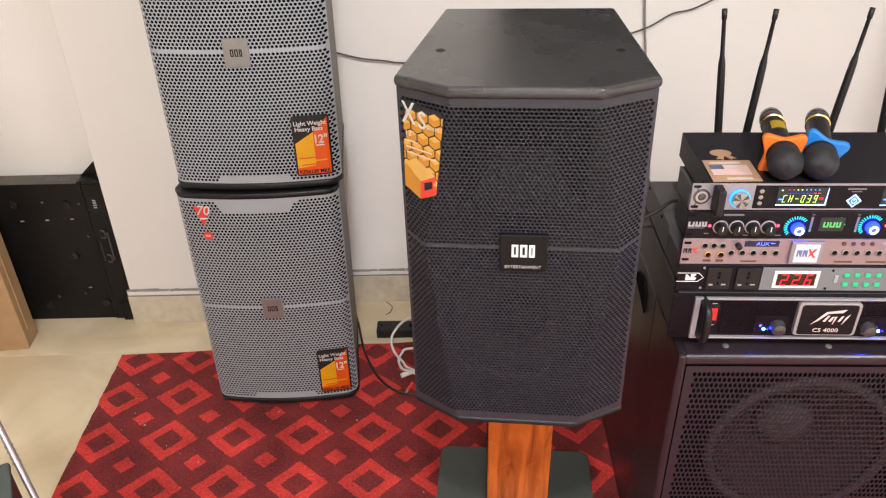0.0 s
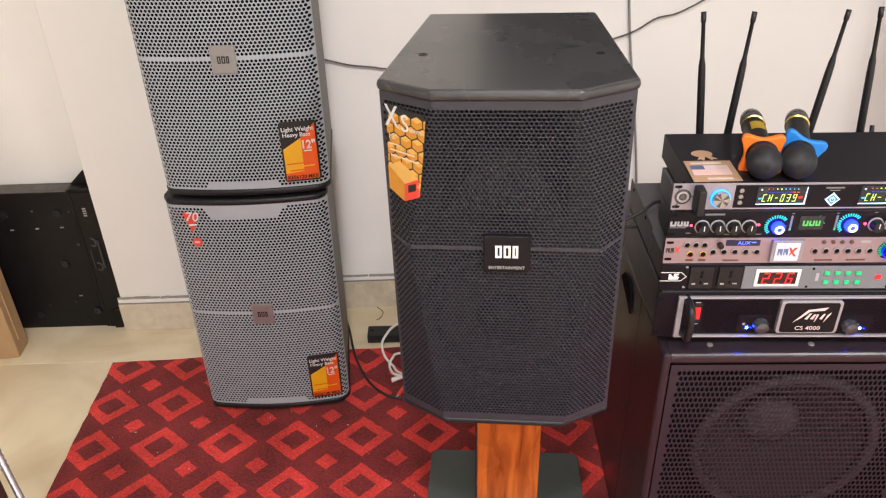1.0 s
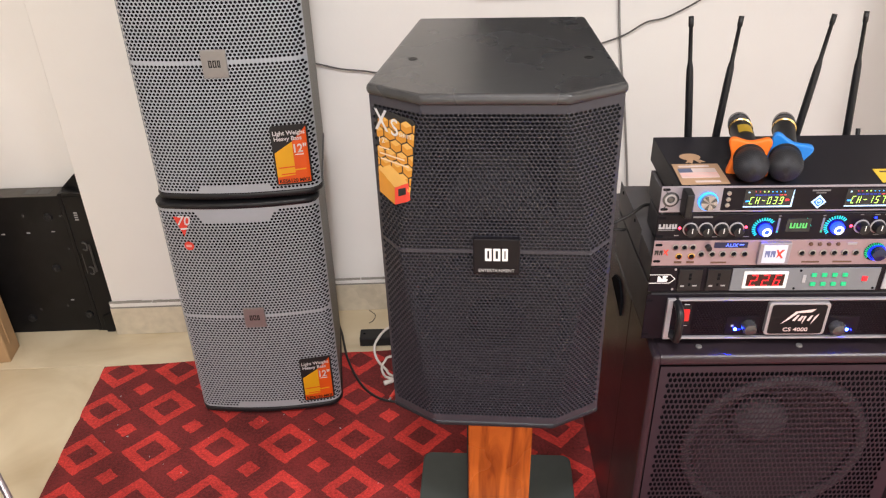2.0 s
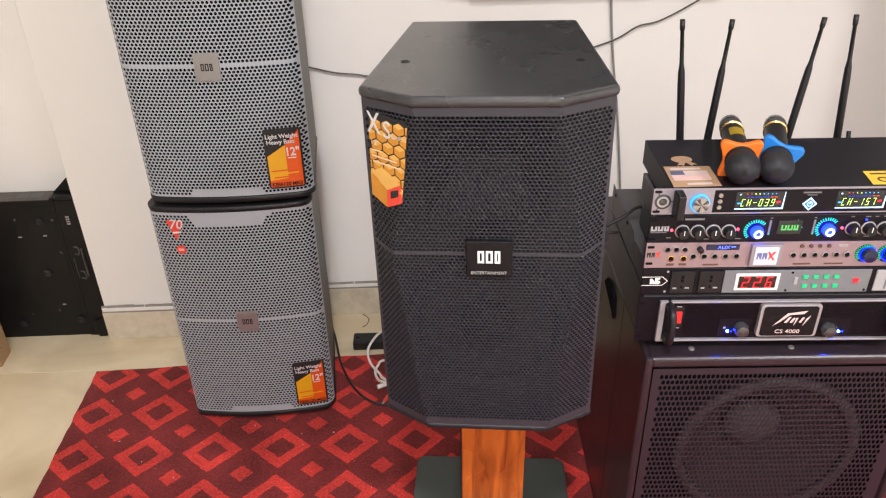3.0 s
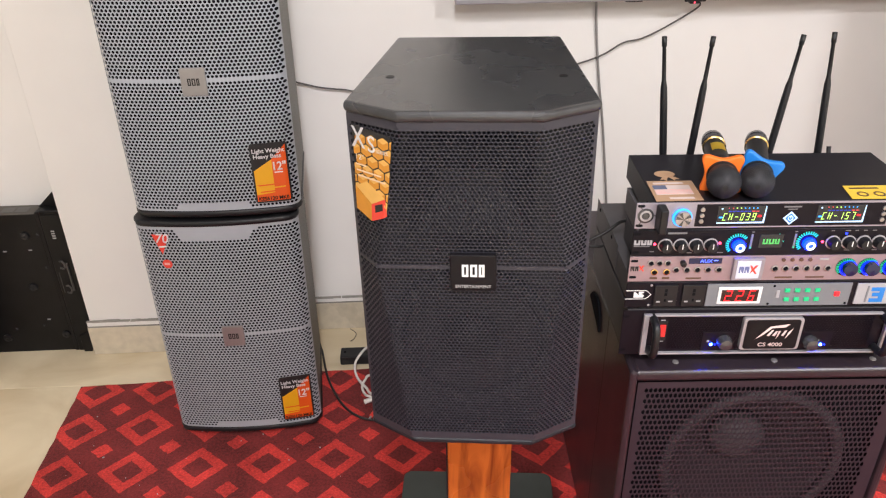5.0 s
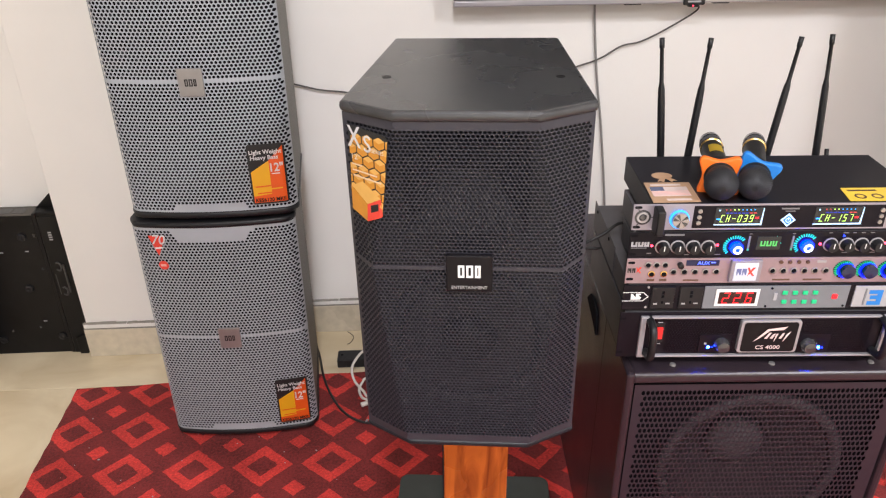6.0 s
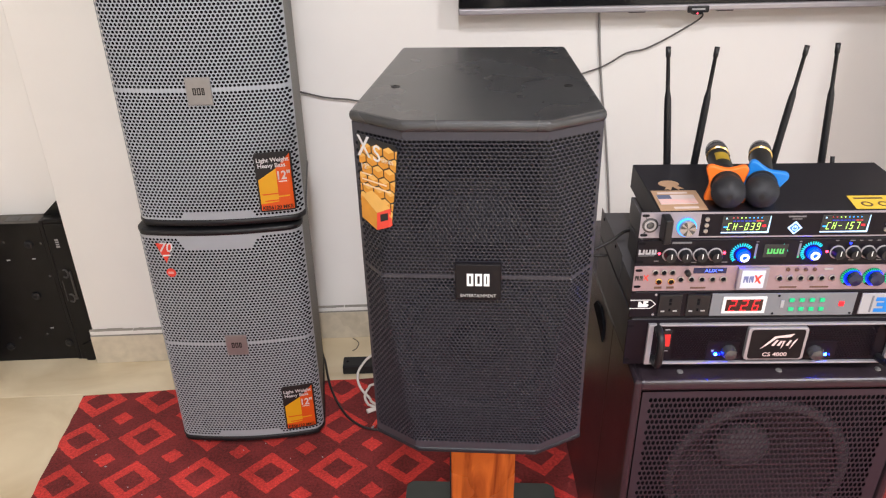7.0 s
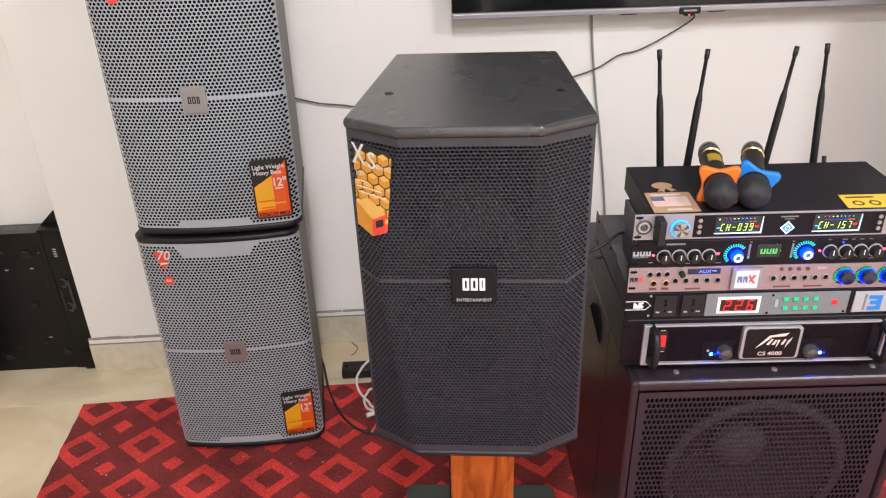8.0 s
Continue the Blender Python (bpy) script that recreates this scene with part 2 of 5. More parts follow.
def tube(points, r, n=8, bm=None, steps=8):
    """A round cable through the points, smoothed."""
    bm = bm or bmesh.new()
    pts = [Vector(p) for p in points]
    path = []
    for k in range(len(pts) - 1):
        a, b, c, d = pts[max(k - 1, 0)], pts[k], pts[k + 1], pts[min(k + 2, len(pts) - 1)]
        for j in range(steps):
            t = j / steps
            path.append(0.5 * (2 * b + (c - a) * t + (2 * a - 5 * b + 4 * c - d) * t * t + (3 * b - a - 3 * c + d) * t ** 3))
    path.append(pts[-1])
    rings = []
    for k, p in enumerate(path):
        way = (path[min(k + 1, len(path) - 1)] - path[max(k - 1, 0)]).normalized()
        side = way.cross(Vector((0.13, 0.21, 0.97)))
        side = side.normalized() if side.length > 1e-4 else Vector((1, 0, 0))
        up = way.cross(side)
        rings.append([bm.verts.new(p + r * (math.cos(2 * math.pi * j / n) * side + math.sin(2 * math.pi * j / n) * up)) for j in range(n)])
    for a, b in zip(rings, rings[1:]):
        for j in range(n):
            bm.faces.new((a[j], a[(j + 1) % n], b[(j + 1) % n], b[j]))
    bm.faces.new(rings[0])
    bm.faces.new(rings[-1])
    bmesh.ops.recalc_face_normals(bm, faces=bm.faces)
    return bm


def lettering(name, text, size, mat, parent, m, label="", align="CENTER", width=1.0, bold=0.0):
    """Flat raised letters in the built-in font; m places the text's plane (x along it, y up)."""
    cu = bpy.data.curves.new(name, "FONT")
    cu.body, cu.size, cu.align_x, cu.align_y, cu.extrude = text, size, align, "CENTER", 0.0003
    cu.resolution_u = 3
    cu.offset = bold * size
    ob = bpy.data.objects.new(name, cu)
    scene.collection.objects.link(ob)
    me = bpy.data.meshes.new_from_object(ob.evaluated_get(bpy.context.evaluated_depsgraph_get()))
    bpy.data.objects.remove(ob)
    me.transform(m @ Matrix.Diagonal((width, 1, 1, 1)))
    me.materials.clear()
    me.materials.append(mat)
    out = new(name, me)
    out.parent = parent
    if label:
        tagged(out, label)
    return out


def front(x, z, y=0.0, rz=0.0):
    """The pose of a plane that faces -y at (x, y, z): local x right, local y up, local z towards the viewer."""
    return Matrix.Translation((x, y, z)) @ pose(0, 0, 0, 90, 0, 0) @ pose(0, 0, 0, 0, 0, rz)


def rounded(hx, hy, r, n=6):
    """The outline of a rectangle with rounded corners."""
    out = []
    for sx, sy, a0 in ((1, 1, 0), (-1, 1, 90), (-1, -1, 180), (1, -1, 270)):
        for k in range(n + 1):
            a = radians(a0 + 90 * k / n)
            out.append((sx * (hx - r) + r * math.cos(a), sy * (hy - r) + r * math.sin(a)))
    return out


def perforated(name, x0, x1, z0, z1, px, pz, hole, depth, solid, mat, parent, thick=0.0015, stretch=1.0, label=""):
    """A sheet with a lattice of real hexagonal holes, bent so that y = depth(x, z). solid(x, z) tells where no hole is punched."""
    verts, faces = [], []
    ang = [math.pi / 6 + math.pi / 3 * k for k in range(6)]
    rx, rz = px / math.sqrt(3), pz / 1.5
    rows, cols = int((z1 - z0) / pz) + 2, int((x1 - x0) / px) + 2

    def put(x, z, back=0.0):
        x, z = min(max(x, x0), x1), min(max(z, z0), z1)
        verts.append((x, depth(x, z) + back, z))
        return len(verts) - 1

    for j in range(rows):
        for i in range(cols):
            cx, cz = x0 + (i + 0.5 * (j % 2)) * px, z0 + j * pz
            if cx > x1 + px * 0.49 or cz > z1 + pz * 0.66:
                continue
            outer = [put(cx + rx * math.cos(a), cz + rz * math.sin(a)) for a in ang]
            inside = x0 + hole < cx < x1 - hole and z0 + hole * stretch < cz < z1 - hole * stretch
            if not inside or solid(cx, cz):
                faces.append(outer)
                continue
            inner = [put(cx + hole * math.cos(a), cz + hole * stretch * math.sin(a)) for a in ang]
            deep = [put(cx + hole * math.cos(a), cz + hole * stretch * math.sin(a), thick) for a in ang]
            for k in range(6):
                n = (k + 1) % 6
                faces.append((outer[k], outer[n], inner[n], inner[k]))
                faces.append((inner[k], inner[n], deep[n], deep[k]))
    me = bpy.data.meshes.new(name)
    me.from_pydata(verts, [], faces)
    me.update()
    me.materials.append(mat)
    ob = new(name, me)
    ob.parent = parent
    if label:
        tagged(ob, label)
    return ob


# ---- room ----
WALL_Y, PIER_Y, PIER_X0, PIER_X1 = 1.975 * S, 1.892 * S, -0.862 * S, -0.40 * S
X0, X1, Y0, TOP = -3.2, 3.2, -2.8, 2.8


def structure(name, bm, mat, label, category):
    return tagged(part(name, bm, mat), label, category, kind="structure")


structure("wall_north", box(X0, X1, WALL_Y, WALL_Y + 0.15, 0, TOP), M_WALL, "cream painted plaster wall behind the loudspeakers", "wall")
structure("wall_pier", box(PIER_X0, PIER_X1, PIER_Y, WALL_Y - 0.003, 0, TOP, 0.004), M_WALL, "shallow white painted wall pier", "wall")
structure("wall_west", box(X0 - 0.15, X0, Y0, WALL_Y + 0.15, 0, TOP), M_WALL, "plain cream painted side wall", "wall")
structure("wall_east", box(X1, X1 + 0.15, Y0, WALL_Y + 0.15, 0, TOP), M_WALL, "plain cream painted side wall", "wall")
structure("wall_south", box(X0 - 0.15, X1 + 0.15, Y0 - 0.15, Y0, 0, TOP), M_WALL, "plain cream painted rear wall", "wall")
# Out-of-view blocker, added to shade the north wall's right end.
structure("unseen_shade_wall", box(1.42, X1 - 0.002, 1.46, 1.56, 0, 2.05), M_WALL, "unseen cream wall added to shade the wall behind", "wall")
structure("ceiling", box(X0 - 0.15, X1 + 0.15, Y0 - 0.15, WALL_Y + 0.15, TOP, TOP + 0.1), M_CEIL, "plain white painted ceiling", "ceiling")
floor = structure("floor", box(X0 - 0.15, X1 + 0.15, Y0 - 0.15, WALL_Y + 0.15, -0.1, -0.004), M_GROUT, "polished cream marble tile floor with thin joints", "floor")
for nm, a, b, y in (("baseboard", PIER_X1 + 0.002, X1, WALL_Y), ("baseboard", PIER_X0 - 0.006, PIER_X1 + 0.006, PIER_Y), ("baseboard", X0, PIER_X0 - 0.01, WALL_Y)):
    sk = structure(nm, box(a, b, y - 0.012, y - 0.0005, 0.0, 0.098, 0.002), M_SKIRT, "cream stone skirting with a grey joint above", "baseboard")
    jt = bmesh.new()
    rng = random.Random(7)
    x = a
    while x < b - 0.001:
        w = min(rng.uniform(0.010, 0.035), b - x)
        rough = rng.uniform(0, 0.5 + 0.5 * math.sin(x * 5.0))
        box(x, x + w * (1.0 if rng.random() < 0.8 else 0.9), y - rng.uniform(0.009, 0.0112), y - 0.0005, 0.1163, 0.1188 + 0.0028 * rough, bm=jt)
        x += w
    box(a, b, y - 0.0105, y - 0.0006, 0.0985, 0.1005, bm=jt)
    part("joint", jt, M_GROUT, sk, "rough grey mortar joint")
    part("strip", box(a, b, y - 0.009, y - 0.0005, 0.1010, 0.1160, 0.003), M_WALL, sk)


# ---- rug ----
def rug():
    t = thing("rug", -0.850, 1.724, 0, 1.9, "dark red woven rug with bright red diamonds, frayed edge", "rug")
    bm = bmesh.new()
    w, d, n = 2.45, 1.9, 60
    top, low = [], []
    rng = random.Random(4)
    outline = [(k * w / n, 0.004 * (rng.random() - 0.5)) for k in range(n)]
    outline += [(w, -k * d / n) for k in range(n)]
    outline += [(w - k * w / n, -d) for k in range(n)]
    outline += [(0.004 * (rng.random() - 0.5), -d + k * d / n) for k in range(n)]
    prism(outline, 0.0005, 0.0065, bm=bm)
    part("carpet", bm, M_RUG, t)
    return t


rug()


# ---- grey loudspeakers ----
def grey_speaker(x, y, z, rz, label, h, foot):
    t = thing("loudspeaker", x, y, z, rz, label, "loudspeaker", "stacked grey loudspeakers")
    hw, d = 0.187, 0.36
    bow, rc = 0.020, 0.026

    def depth(px, pz):
        a = abs(px)
        y = bow * (a / hw) ** 2
        if a > hw - rc:
            q = (a - (hw - rc)) / rc
            y += rc * (1 - math.sqrt(max(0.0, 1 - min(q, 1) ** 2)))
        return y

    def ring(inset, grow=0.0):
        xs = [-hw + (hw * 2) * k / 28 for k in range(29)]
        pts = [(px * (1 + grow / hw), depth(px, 0) + inset - grow) for px in xs]
        return pts + [(hw * 0.855 + grow * 0.5, d), (-hw * 0.855 - grow * 0.5, d)]

    part("cabinet", prism([(px * 0.985, py + 0.014) for px, py in ring(0.0)], 0.012, h - 0.012), M_CABGREY, t, "grey painted wooden cabinet")
    for a, b in ((0.0, 0.0165), (h - 0.0155, h)):
        part("end_cap", prism(ring(0.0, 0.003), a, b, 0.0068, 4), M_RUBBER, t, "rounded black plastic end cap")

    def solid(px, pz):
        if abs(px) > hw - 0.0035:
            return True
        if abs(pz - 0.3135) < 0.0038:
            return True
        if pz < 0.036 and abs(px) < 0.072 + (0.036 - pz) * 0.8:
            return True
        if pz > h - 0.049 and abs(px) < 0.075 + (pz - h + 0.049) * 0.8:
            return True
        return pz < 0.022 or pz > h - 0.024
    part("foam", prism([(px * 0.994, py + 0.0035) for px, py in ring(0.0)[:29]] + [(hw * 0.97, 0.075), (-hw * 0.97, 0.075)], 0.017, h - 0.016), M_CLOTH, t, "black foam behind the grille")
    perforated("grille", -hw, hw, 0.016, h - 0.015, 0.0086, 0.00745, 0.0037, lambda px, pz: depth(px, pz) + 0.001, solid, M_GREY, t, 0.002, label="grey perforated steel grille")
    # badge
    badge = part("badge", box(-0.024, 0.028, -0.003, 0.002, 0.283, 0.342, 0.0015), M_BADGE, t, "square silver badge with a dark mark")
    logo_mark(badge, 0.002, 0.3125, -0.0032, 0.028, M_BLKPRINT)
    for fx in (-0.13, 0.13):
        for fy in (0.07, 0.31):
            part("foot", cyl((fx, fy, -foot), (fx, fy, 0.001), 0.016, n=16), M_RUBBER, t, "black rubber foot")
    grey_stickers(t, depth)
    return t


def decal(name, outline, mat, parent, depth, lift, label="", curved=True):
    """A thin sheet cut to the outline (x, z) and laid on the surface y = depth(x, z)."""
    bm = bmesh.new()
    bm.faces.new([bm.verts.new((x, 0, z)) for x, z in outline])
    xs = [x for x, z in outline]
    a, b = min(xs), max(xs)
    zs = [z for x, z in outline]
    for lo, hi, step, way in ((a, b, 0.005, (1, 0, 0)), (min(zs), max(zs), 0.012, (0, 0, 1))):
        n = max(1, int((hi - lo) / step)) if curved else 1
        for k in range(1, n):
            at = lo + (hi - lo) * k / n
            bmesh.ops.bisect_plane(bm, geom=bm.verts[:] + bm.edges[:] + bm.faces[:], plane_co=(at * way[0], 0, at * way[2]), plane_no=way)
    for v in bm.verts:
        v.co.y = depth(v.co.x, v.co.z) - lift
    bmesh.ops.recalc_face_normals(bm, faces=bm.faces)
    top = bm.faces[:]
    if top and sum(f.normal.y for f in top) > 0:
        bmesh.ops.reverse_faces(bm, faces=top)
    bmesh.ops.solidify(bm, geom=bm.faces[:], thickness=0.0004)
    return part(name, bm, mat, parent, label)


def drape(ob, depth, lift):
    """Lays letters on the surface y = depth(x, z)."""
    for v in ob.data.vertices:
        v.co.y = depth(v.co.x, v.co.z) - lift
    return ob


def circle(x, z, r, n=24):
    return [(x + r * math.cos(2 * math.pi * k / n), z + r * math.sin(2 * math.pi * k / n)) for k in range(n)]


def grey_stickers(t, depth):
    x0, x1, z0, z1 = 0.093, 0.173, 0.029, 0.171
    rim = [(x0 + 0.004, z0), (x1 - 0.004, z0), (x1, z0 + 0.004), (x1, z1 - 0.004), (x1 - 0.004, z1), (x0 + 0.004, z1), (x0, z1 - 0.004), (x0, z0 + 0.004)]
    s = decal("sticker", rim, M_BLKPRINT, t, depth, 0.0012, "black, orange and yellow printed sticker")
    decal("orange_field", [(x0 + 0.004, z0 + 0.004), (x1 - 0.004, z0 + 0.004), (x1 - 0.004, z1 - 0.006), (x0 + 0.044, z0 + 0.103), (x0 + 0.004, z0 + 0.078)], M_STK_ORANGE, s, depth, 0.0016)
    decal("yellow_field", [(x0 + 0.004, z0 + 0.020), (x0 + 0.044, z0 + 0.024), (x0 + 0.044, z0 + 0.103), (x0 + 0.004, z0 + 0.078)], M_STK_YELLOW, s, depth, 0.0019)
    for k in range(3):
        decal("streak", [(x0 + 0.006 + 0.004 * k, z0 + 0.044 - 0.008 * k), (x1 - 0.008 - 0.003 * k, z0 + 0.046 - 0.008 * k), (x1 - 0.012, z0 + 0.043 - 0.008 * k), (x0 + 0.012, z0 + 0.041 - 0.008 * k)], M_STK_ORANGE if k != 1 else M_STK_YELLOW, s, depth, 0.0021)
    for text, size, x, z, mat, wd in (("Light Weight", 0.0135, x0 + 0.039, z1 - 0.018, M_BRIGHT, 0.98), ("Heavy Bass", 0.0135, x0 + 0.036, z1 - 0.031, M_BRIGHT, 0.98), ('12"', 0.0275, x0 + 0.0585, z0 + 0.086, M_BRIGHT, 0.86), ("KES6120 MKII", 0.0125, x0 + 0.040, z0 + 0.010, M_BLKPRINT, 0.92)):
        drape(lettering("word", text, size, mat, s, front(x, z), width=wd, bold=0.028), depth, 0.0029)
    decal("line", [(x0 + 0.048, z0 + 0.071), (x0 + 0.066, z0 + 0.071), (x0 + 0.066, z0 + 0.073), (x0 + 0.048, z0 + 0.073)], M_WHITE, s, depth, 0.0022)
    a = decal("anniversary_sticker", [(-0.146, 0.596), (-0.106, 0.596), (-0.128, 0.544)], M_STK_RED, t, depth, 0.0014, "red triangular sticker with white strokes")
    num = lettering("word", "70", 0.034, M_BRIGHT, a, front(-0.1225, 0.5855) @ Matrix(((1, 0.22, 0, 0), (0, 1, 0, 0), (0, 0, 1, 0), (0, 0, 0, 1))), width=0.95, bold=0.015)
    drape(num, depth, 0.0024)
    decal("stroke", [(-0.134, 0.566), (-0.114, 0.568), (-0.116, 0.564), (-0.133, 0.562)], M_WHITE, a, depth, 0.0019)
    c = decal("round_sticker", circle(-0.122, 0.519, 0.0115), M_STK_RED, t, depth, 0.0014, "small round red sticker")
    decal("stroke", [(-0.129, 0.516), (-0.116, 0.516), (-0.116, 0.522), (-0.129, 0.522)], M_STK_PALE, c, depth, 0.0018)


def logo_mark(parent, x, z, y, w, mat):
    """Three plain upright frames, standing for a maker's mark."""
    bm = bmesh.new()
    s = w / 30
    for a, b in ((-13, -5.5), (-3.5, 4.5), (6.5, 13)):
        for c, e, f, g in ((a, a + 2.6, -8, 8), (b - 2.6, b, -8, 8), (a + 2.6, b - 2.6, -8, -5.4), (a + 2.6, b - 2.6, 5.4, 8)):
            box(x + c * s, x + e * s, y - 0.0004, y + 0.001, z + f * s, z + g * s, bm=bm)
    return part("mark", bm, mat, parent)


M_STK_ORANGE = material("orange_print", (0.720, 0.094, 0.011), 0.35, vary=0.12, scale=20)
M_STK_YELLOW = material("yellow_print", (0.765, 0.378, 0.011), 0.35, vary=0.12, scale=20)
M_STK_RED = material("red_print", (0.72, 0.055, 0.035), 0.35, vary=0.06, scale=20)
M_STK_CREAM = material("cream_print", (0.72, 0.55, 0.38), 0.4, vary=0.05)
M_STK_PALE = material("pale_red_print", (0.80, 0.40, 0.36), 0.4, vary=0.05)
low_speaker = grey_speaker(-0.3435, 1.500, 0.0188 / S, 0.5, "grey loudspeaker with perforated grille, standing on the rug", 0.630, 0.012)
high_speaker = grey_speaker(-0.3335, 1.503, 0.6563 / S, 0.3, "grey loudspeaker with perforated grille, stacked on another", 0.637, 0.0075)


M_ST_AMBER = material("amber_print", (0.562, 0.238, 0.025), 0.3, vary=0.15, scale=60)
M_ST_LIGHT = material("light_amber_print", (0.680, 0.385, 0.096), 0.3, vary=0.1, scale=60)
M_ST_DARK = material("brown_amber_print", (0.50, 0.20, 0.02), 0.3, vary=0.1, scale=60)


def clipped(pts, outline):
    """The part of a polygon inside a convex outline that runs clockwise."""
    for k in range(len(outline)):
        (ax, az), (bx, bz) = outline[k], outline[(k + 1) % len(outline)]
        side = lambda p: (bx - ax) * (p[1] - az) - (bz - az) * (p[0] - ax)
        out = []
        for i, p in enumerate(pts):
            q = pts[(i + 1) % len(pts)]
            sp, sq = side(p), side(q)
            if sp <= 0:
                out.append(p)
            if (sp < 0) != (sq < 0) and abs(sp - sq) > 1e-12:
                f = sp / (sp - sq)
                out.append((p[0] + (q[0] - p[0]) * f, p[1] + (q[1] - p[1]) * f))
        pts = out
    return pts


def honeycomb_sticker(t, depth):
    outline = [(-0.1655, 0.549), (-0.110, 0.543), (-0.1045, 0.538), (-0.1105, 0.480), (-0.1175, 0.4265), (-0.1434, 0.4095), (-0.1685, 0.420)]
    s = decal("sticker", outline, M_BLKPRINT, t, depth, 0.0012, "honeycomb printed sticker with an orange box")
    r = 0.0098
    for j in range(8):
        for i in range(6):
            cx, cz = -0.172 + (i + 0.5 * (j % 2)) * r * 1.80, 0.530 - j * r * 1.56
            pts = [(cx + r * 0.93 * math.cos(math.pi / 6 + math.pi / 3 * k), cz + r * 0.93 * math.sin(math.pi / 6 + math.pi / 3 * k)) for k in range(6)]
            lid = [pts[2], (cx, cz), pts[0], pts[1]]
            inner = [(-0.1648, 0.532), (-0.145, 0.540), (-0.1062, 0.538), (-0.1120, 0.480), (-0.1185, 0.4300), (-0.1434, 0.440), (-0.1672, 0.450)]
            for nm, poly, mt, lift in (("cell", pts, M_ST_AMBER, 0.0017), ("cell_face", lid, M_ST_LIGHT, 0.0020)):
                poly = clipped(poly, inner)
                if len(poly) > 2 and max(p[0] for p in poly) - min(p[0] for p in poly) > 0.002 and max(p[1] for p in poly) - min(p[1] for p in poly) > 0.002:
                    decal(nm, poly, mt, s, depth, lift)
    decal("box_top", [(-0.1665, 0.457), (-0.1480, 0.469), (-0.1200, 0.452), (-0.1420, 0.4370)], M_ST_LIGHT, s, depth, 0.0022)
    decal("box_side", [(-0.1675, 0.4565), (-0.1422, 0.4368), (-0.1434, 0.4105), (-0.1680, 0.4205)], M_ST_AMBER, s, depth, 0.0022)
    face = decal("box_front", [(-0.1420, 0.4368), (-0.1195, 0.4520), (-0.1180, 0.4268), (-0.1432, 0.4105)], M_STK_RED, s, depth, 0.0022)
    decal("stroke", [(-0.1365, 0.426), (-0.1240, 0.434), (-0.1240, 0.444), (-0.1365, 0.437)], M_BLKPRINT, face, depth, 0.0026)
    drape(lettering("word", "X", 0.043, M_BRIGHT, s, front(-0.1570, 0.531), width=0.64, bold=0.014), depth, 0.0028)
    drape(lettering("word", "S", 0.034, M_BRIGHT, s, front(-0.1370, 0.525), width=0.80, bold=0.008), depth, 0.0028)
    drape(lettering("word", "SERIES", 0.0075, M_WHITE, s, front(-0.1215, 0.518), width=0.9), depth, 0.0028)
    drape(lettering("word", '12"', 0.011, M_WHITE, s, front(-0.157, 0.503)), depth, 0.0028)
    for k, (a, b, z) in enumerate(((-0.163, -0.147, 0.491), (-0.163, -0.124, 0.482), (-0.162, -0.118, 0.474))):
        decal("line", [(a, z), (b, z), (b, z + 0.0021), (a, z + 0.0021)], M_STK_CREAM, s, depth, 0.0026)


